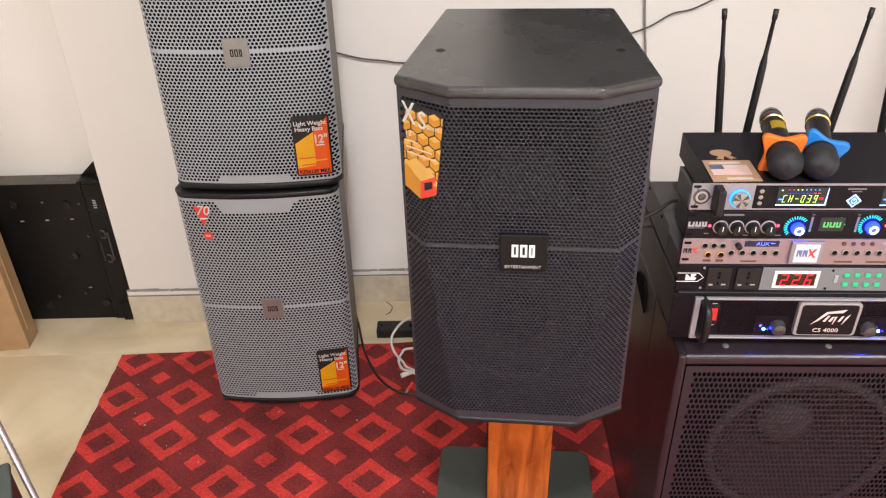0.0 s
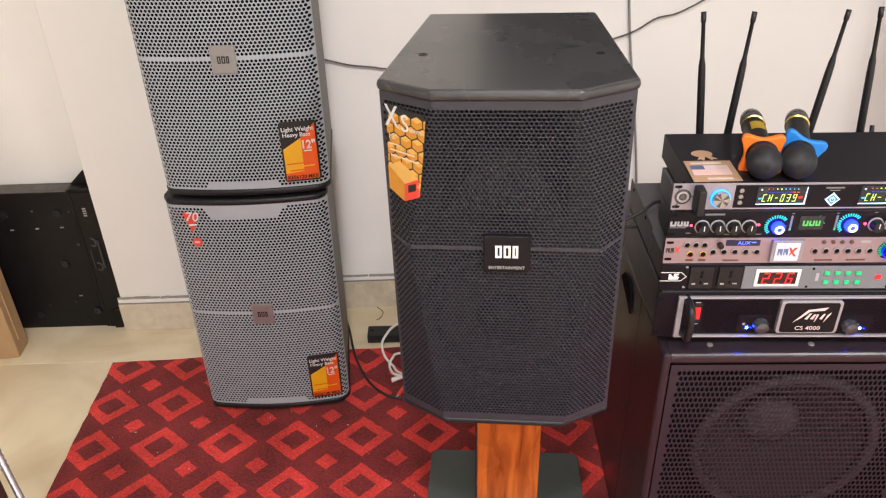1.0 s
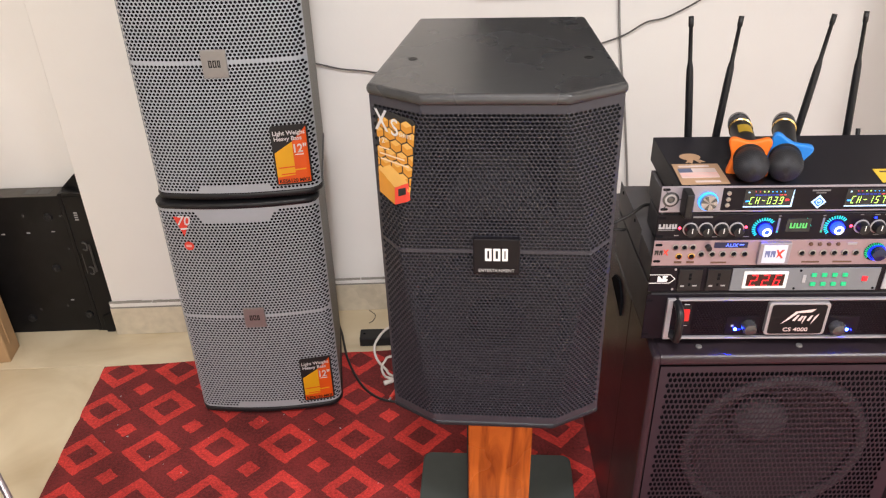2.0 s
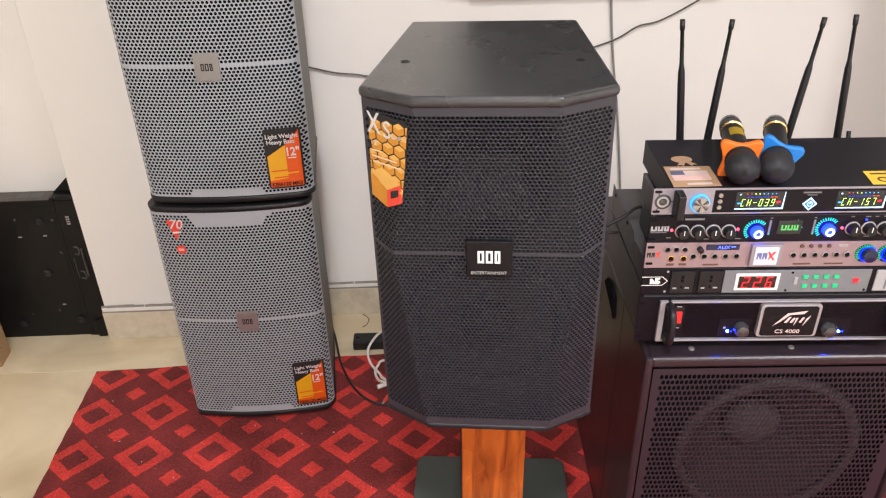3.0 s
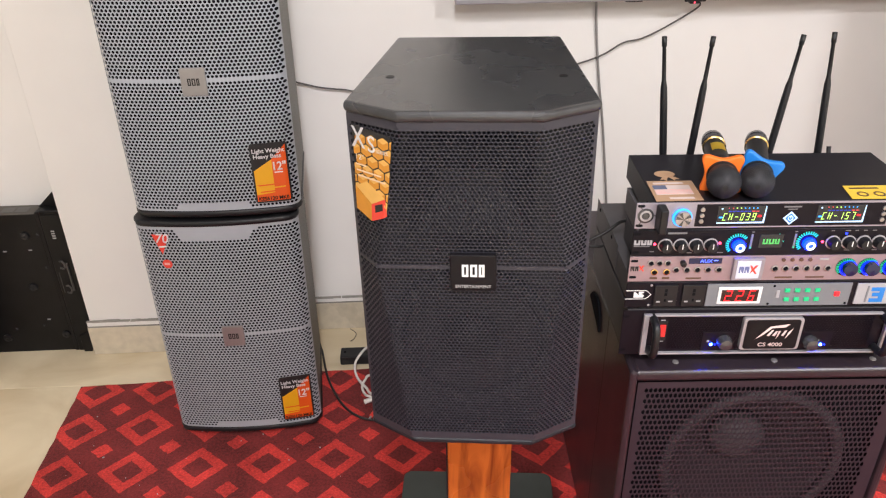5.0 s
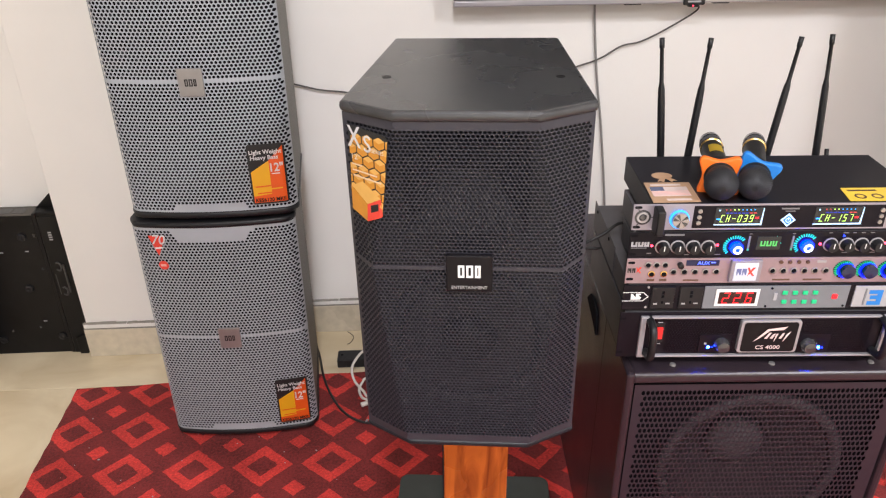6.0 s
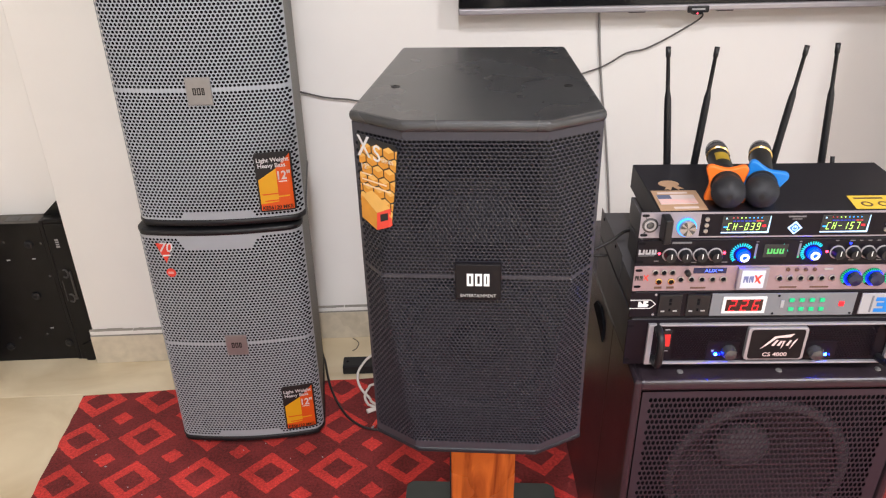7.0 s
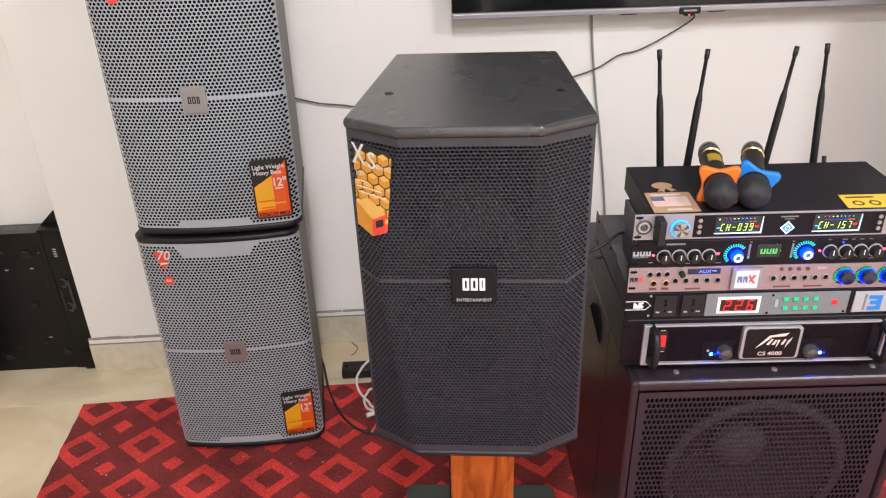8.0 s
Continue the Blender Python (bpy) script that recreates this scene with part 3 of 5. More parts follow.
# ---- black loudspeaker on its stand ----
def black_speaker():
    t = thing("loudspeaker", 0.1715, 0.922, 0.517 / S, -7.0, "large black faceted loudspeaker with honeycomb grille, on a wooden stand", "loudspeaker", ry=-0.75)
    h, ow, fw, bw, dy, dd = 0.5805, 0.1735, 0.097, 0.141, 0.045, 0.404
    mid = 0.341

    def half(z):
        if z > mid:
            return fw + (0.139 - fw) * max(0, (h - 0.03 - z)) / (h - 0.03 - mid)
        return 0.100 + (0.139 - 0.100) * z / mid

    def depth(x, z):
        a = abs(x)
        f = half(z)
        return 0.0 if a <= f else dy * (a - f) / (ow - f)

    hexa = lambda g: [(-fw - g * 0.4, -g), (fw + g * 0.4, -g), (ow + g, dy - g * 0.3), (bw + g, dd), (-bw - g, dd), (-ow - g, dy - g * 0.3)]
    body = [(-ow + 0.0006, dy + 0.0035), (ow - 0.0006, dy + 0.0035), (bw, dd - 0.004), (-bw, dd - 0.004)]
    part("cabinet", prism(body, 0.012, h - 0.012), M_BLACK, t, "black textured wooden cabinet")
    part("top_panel", prism(hexa(0.004), h - 0.016, h, 0.0065), M_CAP, t, "black textured panel with worn rounded edge")
    part("bottom_panel", prism(hexa(0.002), 0.0, 0.011, 0.004), M_BLACK, t)

    def solid(x, z):
        return z > 0.5515 or z < 0.022 or abs(x) > ow - 0.0062 or abs(z - mid) < 0.0026
    perforated("grille", -ow, ow, 0.010, h - 0.015, 0.0063, 0.00546, 0.00295, depth, solid, M_MESH, t, 0.0026, label="black honeycomb steel grille")
    # horn and woofer behind the grille
    horn = bmesh.new()
    lip = [horn.verts.new(v) for v in ((-0.088, 0.014, 0.392), (0.088, 0.014, 0.392), (0.088, 0.014, 0.530), (-0.088, 0.014, 0.530))]
    throat = [horn.verts.new(v) for v in ((-0.045, 0.049, 0.452), (0.045, 0.049, 0.452), (0.045, 0.049, 0.478), (-0.045, 0.049, 0.478))]
    for k in range(4):
        horn.faces.new((lip[k], lip[(k + 1) % 4], throat[(k + 1) % 4], throat[k]))
    bmesh.ops.solidify(horn, geom=horn.faces[:], thickness=0.002)
    part("horn", horn, M_HORN, t, "dark grey flared plastic horn")
    at = Matrix.Translation((0.0, 0.049, 0.185)) @ pose(0, 0, 0, 90, 0, 0)
    part("surround", lathe([(0.132, 0.0), (0.128, 0.011), (0.120, 0.014), (0.111, 0.011), (0.106, 0.0)], 40, at, hollow=True), M_BLACK, t, "rubber woofer surround", True)
    part("dust_cap", lathe([(0.047, 0.0), (0.043, 0.011), (0.033, 0.020), (0.018, 0.026), (0.0, 0.028)], 32, at), M_CONE, t, "domed woofer dust cap", True)
    # badge
    badge = part("badge", box(-0.0305, 0.0375, -0.007, 0.002, 0.308, 0.368, 0.002), M_LOGOBLK, t, "square black badge with a white mark")
    logo_mark(badge, 0.0035, 0.342, -0.0074, 0.038, M_WHITE)
    lettering("word", "ENTERTAINMENT", 0.0072, M_GREYPRINT, badge, front(0.0035, 0.3150, -0.0074), width=0.92)
    # fly-point screws in the top
    for x, y in ((-0.1255, 0.157), (0.1325, 0.158)):
        s = part("fly_point", lathe([(0.0068, 0.0), (0.0066, 0.0007), (0.0040, 0.0008), (0.003, 0.0002), (0.0, 0.0002)], 20, Matrix.Translation((x, y, h))), M_AMPBLK, t, "dark steel screw insert")
    honeycomb_sticker(t, depth)
    return t


main_speaker = black_speaker()


def speaker_stand():
    t = thing("speaker_stand", 0.203, 1.120, 0.0065, -5.0, "orange wood speaker stand with a dark base plate", "speaker stand")
    part("base_plate", prism(rounded(0.181, 0.215, 0.022), 0.0, 0.012, 0.002, 2), M_BASE, t, "dark grey-green board")
    part("post", box(-0.063, 0.063, -0.055, 0.055, 0.0122, 0.490, 0.003), M_WOOD, t, "orange varnished wooden post")
    part("post_edge", box(-0.0655, -0.0632, -0.054, 0.054, 0.0122, 0.490), M_BLACK, t, "dark edge band")
    part("top_plate", box(-0.10, 0.10, -0.11, 0.11, 0.4902, 0.5098, 0.003), M_BLACK, t)
    return t


speaker_stand()


# ---- subwoofer ----
def subwoofer():
    t = thing("subwoofer", 0.668, 0.9605, 0.0065, -2.4, "large black subwoofer with perforated steel grille, under the rack gear", "subwoofer")
    w, h, d = 0.248, 0.606, 0.62
    front_y = 0.016
    cab = box(-w, w, 0.170, d, 0, h, 0.008, 3)
    part("cabinet", cab, M_SUBBOX, t, "black textured wooden cabinet")
    rim = bmesh.new()
    e = 0.0145
    box(-w, -w + e, 0, 0.178, 0, h, 0.005, bm=rim)
    box(w - e, w, 0, 0.178, 0, h, 0.005, bm=rim)
    box(-w + e - 0.004, w - e + 0.004, 0.001, 0.178, h - 0.022, h - 0.0006, 0.0065, 3, bm=rim)
    box(-w + e - 0.004, w - e + 0.004, 0.001, 0.178, 0.0006, 0.020, 0.005, bm=rim)
    part("rim", rim, M_SUBBOX, t)
    gx, gz0, gz1 = w - e - 0.003, 0.024, h - 0.027

    def solid(x, z):
        return x < -gx + 0.013 or x > gx - 0.021 or z < gz0 + 0.02 or z > gz1 - 0.010
    perforated("grille", -gx, gx, gz0, gz1, 0.0080, 0.0122, 0.0037, lambda x, z: 0.006, solid, M_SUBMESH, t, 0.0012, 1.55, "black perforated steel grille")
    face = lambda x, z, y: Matrix.Translation((x, y, z)) @ pose(0, 0, 0, 90, 0, 0)
    place = face(0.010, 0.362, 0.036)
    part("woofer", lathe([(0.172, -0.086), (0.172, 0.0), (0.148, 0.0), (0.060, -0.078), (0.0, -0.078)], 48, place), M_SUBCONE, t, "black paper cone woofer", True)
    part("dust_cap", lathe([(0.058, -0.0775), (0.055, -0.064), (0.043, -0.052), (0.023, -0.044), (0.0, -0.042)], 40, place), M_DUSTCAP, t, "grey domed dust cap", True)
    part("surround", lathe([(0.174, 0.001), (0.169, 0.009), (0.161, 0.0125), (0.153, 0.009), (0.148, 0.001)], 48, place, hollow=True), M_SURROUND, t, "grey rubber surround ring", True)
    baffle = bmesh.new()
    rim_in, rim_out = [], []
    for k in range(64):
        ca, sa = math.cos(math.pi * k / 32), math.sin(math.pi * k / 32)
        reach = min((w - e + (-0.010 if ca > 0 else 0.010)) / max(abs(ca), 1e-6), ((h - 0.022 - 0.362) if sa > 0 else 0.340) / max(abs(sa), 1e-6))
        rim_in.append(baffle.verts.new((0.010 + 0.171 * ca, 0.037, 0.362 + 0.171 * sa)))
        rim_out.append(baffle.verts.new((0.010 + max(reach, 0.172) * ca, 0.037, 0.362 + max(reach, 0.172) * sa)))
    for k in range(64):
        baffle.faces.new((rim_in[k], rim_out[k], rim_out[(k + 1) % 64], rim_in[(k + 1) % 64]))
    part("baffle", baffle, M_CLOTH, t)
    # No hollow is cut: a black plate gives the recess its shade.
    handle = bmesh.new()
    prism([(0.232, 0.522), (0.262, 0.532), (0.335, 0.548), (0.310, 0.572), (0.270, 0.584), (0.238, 0.566)], 0.0, 0.004, 0.0015, m=Matrix.Translation((-w - 0.0005, 0, 0)) @ Matrix(((0, 0, -1, 0), (1, 0, 0, 0), (0, 1, 0, 0), (0, 0, 0, 1))), bm=handle)
    part("handle", handle, M_CLOTH, t, "dark raised plate standing in for a shaded handle hollow")
    for x in (-0.165, 0.005, 0.175):
        part("screw", lathe([(0.0055, 0), (0.005, 0.0018), (0.0, 0.0028)], 14, Matrix.Translation((x, 0.026, h))), M_BADGE, t, "bright screw head")
    return t


# Purple glare of the blue lamps is put into the grille colour.
M_SUBMESH = material("sub_mesh_paint", (0.032, 0.022, 0.030), 0.42, vary=0.12, scale=60, spec=0.28)
M_DUSTCAP = material("dust_cap", (0.075, 0.07, 0.075), 0.6, vary=0.15, scale=60, spec=0.2)
M_SURROUND = material("rubber_surround", (0.060, 0.054, 0.060), 0.55, vary=0.15, scale=60, spec=0.2)
M_SUBCONE = material("sub_cone", (0.030, 0.026, 0.029), 0.6, vary=0.15, scale=60, spec=0.2)
subwoofer()


# ---- rack gear ----
# Silver and rose lean purple in place of the blue lamps' haze.
M_SILVER = material("silver_panel", (0.32, 0.295, 0.35), 0.36, 0.5, vary=0.06, scale=120)
M_ROSE = material("rose_gold_panel", (0.335, 0.245, 0.275), 0.38, 0.45, vary=0.06, scale=120)
M_PANELBLK = material("black_panel", (0.008, 0.006, 0.010), 0.30, vary=0.15, scale=60, spec=0.15)
M_PANELGREY = material("grey_panel", (0.17, 0.18, 0.20), 0.45, vary=0.06, scale=60)
# Case colour lifted to stand in for light on the left sides.
M_RACKCASE = material("rack_case_lit_paint", (0.085, 0.080, 0.084), 0.42, vary=0.25, scale=30, wear=0.003, spec=0.25)
M_CHROME = material("chrome", (0.380, 0.365, 0.392), 0.3, 0.35, vary=0.05, scale=40)
M_JACK = material("socket_metal", (0.38, 0.36, 0.36), 0.35, 0.8, vary=0.08)
M_SPUN = material("spun_metal", (0.40, 0.38, 0.42), 0.28, 0.9, vary=0.3, scale=90)
M_GOLD = material("gold_plate", (0.75, 0.50, 0.18), 0.25, 0.95, vary=0.08, scale=60)
M_DARKGLASS = material("dark_display", (0.010, 0.012, 0.020), 0.12, vary=0.1)
M_LCDBLUE = material("blue_display", (0.02, 0.05, 0.25), 0.2, emit=0.6)
M_LIME = material("lime_glow", (0.55, 0.95, 0.16), 0.4, emit=1.1, vary=0.02)
M_PALEGLOW = material("pale_glow", (0.45, 0.70, 0.95), 0.4, emit=0.7, vary=0.02)
M_GREENGLOW = material("green_glow", (0.01, 0.42, 0.17), 0.4, emit=0.5, vary=0.02)
M_TEAL = material("teal_glow", (0.01, 0.50, 0.38), 0.4, emit=0.9, vary=0.02)
M_BLUEGLOW = material("blue_glow", (0.01, 0.03, 1.0), 0.4, emit=5.0, vary=0.02)
M_BLUELED = material("blue_lamp", (0.004, 0.020, 1.0), 0.4, emit=800.0, vary=0.02)
M_SKYGLOW = material("sky_blue_glow", (0.03, 0.28, 0.85), 0.4, emit=1.8, vary=0.02)
M_REDGLOW = material("red_glow", (0.9, 0.012, 0.02), 0.4, emit=1.3, vary=0.02)
M_WHITEGLOW = material("white_glow", (0.85, 0.92, 1.0), 0.4, emit=1.0, vary=0.02)
M_BLUEPLASTIC = material("blue_plastic", (0.01, 0.19, 0.62), 0.4, vary=0.06)
M_ORANGEPL = material("orange_silicone", (0.85, 0.17, 0.012), 0.5, vary=0.06)
M_DIMPRINT = material("dim_grey_print", (0.17, 0.165, 0.175), 0.5, vary=0.05)
M_PAPER = material("paper", (0.37, 0.365, 0.385), 0.7, vary=0.05)

RX, RY, RZ = 0.645, 0.985, -3.0
HALF = 0.2400


def plate(name, x0, x1, z0, z1, proud, mat, parent, label="", bevel=0.0006, back=0.002):
    return part(name, box(x0, x1, -proud, back, z0, z1, bevel), mat, parent, label)


def turned(name, x, z, profile, mat, parent, label="", n=20, hollow=False):
    return part(name, lathe(profile, n, front(x, z), hollow=hollow), mat, parent, label, False)


def jack(x, z, r, parent, mat, label="round socket"):
    j = turned("socket", x, z, [(r, -0.001), (r, 0.0018), (r * 0.74, 0.0022), (r * 0.68, 0.0004), (0.0, 0.0004)], mat, parent, label, 16)
    turned("hole", x, z, [(r * 0.66, 0.0002), (r * 0.66, 0.0012), (0.0, 0.0012)], M_CLOTH, j, n=12)


def slot(x, z, parent):
    pts = [(x + sx * 0.0035 + 0.0022 * math.cos(a), z + 0.0022 * math.sin(a)) for sx, base in ((1, -90), (-1, 90)) for a in [radians(base + 30 * k) for k in range(7)]]
    decal("slot", pts, M_CLOTH, parent, lambda x, z: 0.0, 0.0006, curved=False)


def knob(x, z, r, parent, ringmat=None):
    k = turned("knob", x, z, [(r, -0.001), (r, 0.004), (r * 0.86, 0.0125), (r * 0.8, 0.0135), (0.0, 0.0135)], M_RUBBER, parent, "black knob with a bright rim", 24)
    if ringmat:
        turned("rim", x, z, [(r * 1.22, -0.001), (r * 1.22, 0.0016), (r * 1.05, 0.002), (r * 1.04, 0.0008)], ringmat, k, n=24)
    part("pointer", box(x - 0.0006, x + 0.0006, -0.0142, -0.0134, z - 0.001, z + r * 0.8), M_WHITE, k)
    return k


def led(x, z, r, parent, mat, name="indicator"):
    return turned(name, x, z, [(r, -0.0005), (r, 0.0012), (r * 0.6, 0.0022), (0.0, 0.0025)], mat, parent, "", 10)


def bars(parent, mat, rows, lift=0.0006):
    """Plain bars for small printing: (x0, x1, z0, z1)."""
    for a, b, c, e in rows:
        decal("print_bar", [(a, c), (b, c), (b, e), (a, e)], mat, parent, lambda x, z: 0.0, lift, curved=False)


def rack_unit(name, z, h, depth, panel, body, label, width=0.215):
    t = thing(name, RX, RY, z / S, RZ, label, "audio rack unit", "rack gear on the subwoofer")
    part("chassis", box(-width, width, 0.0025, depth, 0.0005, h - 0.0005, 0.001), body, t, "black sheet steel case")
    part("panel", box(-HALF, HALF, -0.0002, 0.0022, 0.0, h, 0.0006), panel, t, "front panel with controls")
    return t


def vent_holes(t, depth, h, xs):
    for y in xs:
        part("side_screw", lathe([(0.006, 0.0), (0.0055, 0.0008), (0.003, 0.001), (0.0, 0.0002)], 12, Matrix.Translation((-0.2155, y, h * 0.6)) @ pose(0, 0, 0, 0, -90, 0)), M_CLOTH, t)


def amplifier():
    h = 0.0889
    t = rack_unit("power_amplifier", 0.631, h, 0.30, M_PANELBLK, M_RACKCASE, "black two-unit power amplifier with chrome trim, blue lamps lit", 0.232)
    for fx in (-0.17, 0.17):
        for fy in (0.06, 0.26):
            part("foot", cyl((fx, fy, -0.0178), (fx, fy, 0.001), 0.016, 0.019, 16), M_RUBBER, t, "black rubber foot")
    # chrome frame
    fr = bmesh.new()
    x0, x1, z0, z1 = -0.206, 0.206, 0.0025, 0.0835
    for a, b, c, e in ((x0, x0 + 0.009, z0, z1), (x1 - 0.009, x1, z0, z1), (x0 + 0.006, x1 - 0.006, z0, z0 + 0.0035), (x0 + 0.006, x1 - 0.006, z1 - 0.0035, z1)):
        box(a, b, -0.0065, 0.0005, c, e, 0.0012, bm=fr)
    part("trim_frame", fr, M_CHROME, t, "chrome trim frame")
    for x in (-0.235, 0.235):
        for z in (0.010, 0.078):
            slot(x, z, t)
    for sx in (-1, 1):
        part("handle", tube([(sx * 0.1905, 0.0, 0.012), (sx * 0.1905, -0.028, 0.018), (sx * 0.1905, -0.033, 0.045), (sx * 0.1905, -0.028, 0.072), (sx * 0.1905, 0.0, 0.078)], 0.0065, 10), M_RUBBER, t, "black curved handle", True)
    sw = plate("switch_frame", -0.179, -0.164, 0.030, 0.068, 0.0014, M_RUBBER, t)
    plate("power_switch", -0.1765, -0.1665, 0.038, 0.061, 0.004, M_REDSW, sw, "red lit rocker switch")
    bars(t, M_PAPER, [(-0.176, -0.168, 0.069, 0.0705), (-0.177, -0.167, 0.0262, 0.0275)], 0.0008)
    for a, b in ((-0.158, -0.042), (0.060, 0.178)):
        perforated("intake_mesh", a, b, 0.010, 0.077, 0.0052, 0.0045, 0.0019, lambda x, z: -0.003, lambda x, z: False, M_PANELBLK, t, 0.0012, label="black perforated intake mesh")
        part("mesh_edge", box(a - 0.002, b + 0.002, -0.0036, 0.0003, 0.0775, 0.0795, 0.0005), M_RUBBER, t)
    for kx, lx, zz in ((-0.066, -0.087, 0.028), (0.079, 0.098, 0.026)):
        plate("control_pocket", min(kx, lx) - 0.017, max(kx, lx) + 0.016, 0.011, 0.047, 0.0042, M_PANELBLK, t)
        k = turned("level_knob", kx, zz, [(0.0135, 0.0), (0.013, 0.008), (0.010, 0.017), (0.0, 0.018)], M_GREYKNOB, t, "grey level knob", 24)
        led(lx, zz - 0.006, 0.0024, t, M_BLUELED, "indicator").location.y = -0.004
        led(lx + 0.0065, zz - 0.006, 0.0012, t, M_BLUEGLOW, "indicator").location.y = -0.004
        bars(t, M_PAPER, [(lx - 0.008, lx - 0.004, zz - 0.001, zz + 0.003)], 0.0046)
    shape = lambda hx, hz, r: [(x + 0.00925, z + 0.0450) for x, z in rounded(hx, hz, r)]
    bd = part("badge", prism(shape(0.0498, 0.0322, 0.006), 0.0, 0.009, 0.0012, 2, m=pose(0, 0, 0, 90, 0, 0)), M_CHROME, t, "silver framed black badge")
    part("badge_field", prism(shape(0.0445, 0.0290, 0.005), 0.0085, 0.0098, m=pose(0, 0, 0, 90, 0, 0)), M_LOGOBLK, bd)
    # plain slanted strokes for the maker's mark
    for pts in ([(-0.017, 0.036), (0.004, 0.061), (0.036, 0.066), (0.030, 0.0595), (0.008, 0.058), (-0.006, 0.044)], [(0.001, 0.043), (0.008, 0.054), (0.0115, 0.054), (0.0055, 0.042)], [(0.010, 0.043), (0.015, 0.052), (0.0185, 0.052), (0.0145, 0.042)], [(0.0175, 0.036), (0.0195, 0.052), (0.023, 0.052), (0.0205, 0.043)], [(0.025, 0.043), (0.030, 0.053), (0.0335, 0.053), (0.0290, 0.042)], [(0.0325, 0.036), (0.0365, 0.050), (0.043, 0.057), (0.040, 0.049)]):
        decal("mark", pts, M_PALEPINK, bd, lambda x, z: 0.0, 0.0102, curved=False)
    lettering("word", "CS 4000", 0.0105, M_PALEPINK, bd, front(0.0095, 0.0245, -0.0101), width=1.15)
    return t


M_REDSW = material("red_lit_plastic", (0.55, 0.02, 0.02), 0.3, emit=0.4)
M_GREYKNOB = material("grey_knob_plastic", (0.10, 0.10, 0.11), 0.22, 0.6, vary=0.1)
M_PALEPINK = material("pale_pink_print", (0.75, 0.58, 0.58), 0.5, vary=0.03)
amplifier()


def power_sequencer():
    h = 0.0462
    t = rack_unit("power_sequencer", 0.7265, h, 0.300, M_PANELBLK, M_RACKCASE, "black and grey power sequencer with red digits lit", 0.232)
    part("side_flange", box(-0.2335, -0.2322, 0.110, 0.300, 0.002, 0.056, 0.0004), M_RACKCASE, t, "raised steel side flange")
    for y in (0.16, 0.27):
        part("rivet", lathe([(0.0035, 0.0), (0.003, 0.0012), (0.0, 0.0016)], 10, Matrix.Translation((-0.2336, y, 0.046)) @ pose(0, 0, 0, 0, -90, 0)), M_CLOTH, t)
    for fx in (-0.18, 0.18):
        for fy in (0.05, 0.24):
            part("foot", cyl((fx, fy, -0.0062), (fx, fy, 0.001), 0.012, n=14), M_RUBBER, t, "black rubber foot")
    tag = [(-0.2405, 0.0335), (-0.207, 0.0335), (-0.198, 0.0250), (-0.207, 0.0165), (-0.2405, 0.0165), (-0.2405, 0.0176), (-0.2075, 0.0176), (-0.1995, 0.0250), (-0.2075, 0.0324), (-0.2405, 0.0324)]
    decal("mark_outline", tag, M_WHITE, t, lambda x, z: 0.0, 0.0008, curved=False)
    decal("mark", [(-0.227, 0.0300), (-0.224, 0.0300), (-0.219, 0.0240), (-0.219, 0.0310), (-0.211, 0.0310), (-0.211, 0.0285), (-0.215, 0.0270), (-0.210, 0.0235), (-0.212, 0.0195), (-0.227, 0.0195)], M_WHITE, t, lambda x, z: 0.0, 0.0008, curved=False)
    for a in (-0.1945, -0.1490):
        s = plate("power_socket", a, a + 0.0375, 0.0035, 0.0440, 0.0035, M_RUBBER, t, "black universal power socket", 0.001)
        c = a + 0.0187
        for x, z, w, e in ((c, 0.034, 0.0022, 0.003), (c, 0.027, 0.0022, 0.0026), (c - 0.011, 0.013, 0.003, 0.0014), (c + 0.009, 0.0135, 0.0035, 0.0012), (c, 0.0155, 0.0016, 0.0024)):
            plate("pin_hole", x - w, x + w, z - e, z + e, 0.0038, M_CLOTH if abs(x - c) < 0.001 else M_PAPER, s, bevel=0.0)
    g = plate("grey_plate", -0.109, 0.125, 0.002, 0.0445, 0.0018, M_PANELGREY, t, "grey painted control plate")
    d = plate("display_frame", -0.0905, -0.0200, 0.0075, 0.0390, 0.0035, M_WHITE, g, "white display frame")
    plate("display", -0.0855, -0.0255, 0.0125, 0.0345, 0.0042, M_DARKRED, d, "dark red display")
    seven(d, "226", -0.0555, 0.0235, 0.0172, 0.0205, -0.0046)
    plate("usb_port", 0.004, 0.0095, 0.0175, 0.0315, 0.0030, M_PAPER, g)
    for j in range(2):
        for i in range(4):
            plate("button", 0.0205 + i * 0.0163 - 0.0035 + j * 0.0012, 0.0205 + i * 0.0163 + 0.0045 + j * 0.0012, 0.0287 - j * 0.0172, 0.0352 - j * 0.0172, 0.0042, M_GREENGLOW, g, "green lit button")
    plate("power_button", 0.0985, 0.1065, 0.0205, 0.0285, 0.0042, M_REDGLOW, g, "red lit button")
    for x, z in ((-0.001, 0.040), (-0.006, 0.006), (0.120, 0.006)):
        turned("screw", x, z, [(0.0022, 0.0012), (0.002, 0.0026), (0.0, 0.0026)], M_CLOTH, g, n=10)
    w = plate("white_plate", 0.1335, 0.2150, 0.0040, 0.0430, 0.0025, M_PAPER, t, "white plate with a blue mark")
    plate("rocker", 0.1500, 0.1530, 0.008, 0.039, 0.0034, M_PANELGREY, w, bevel=0.0003)
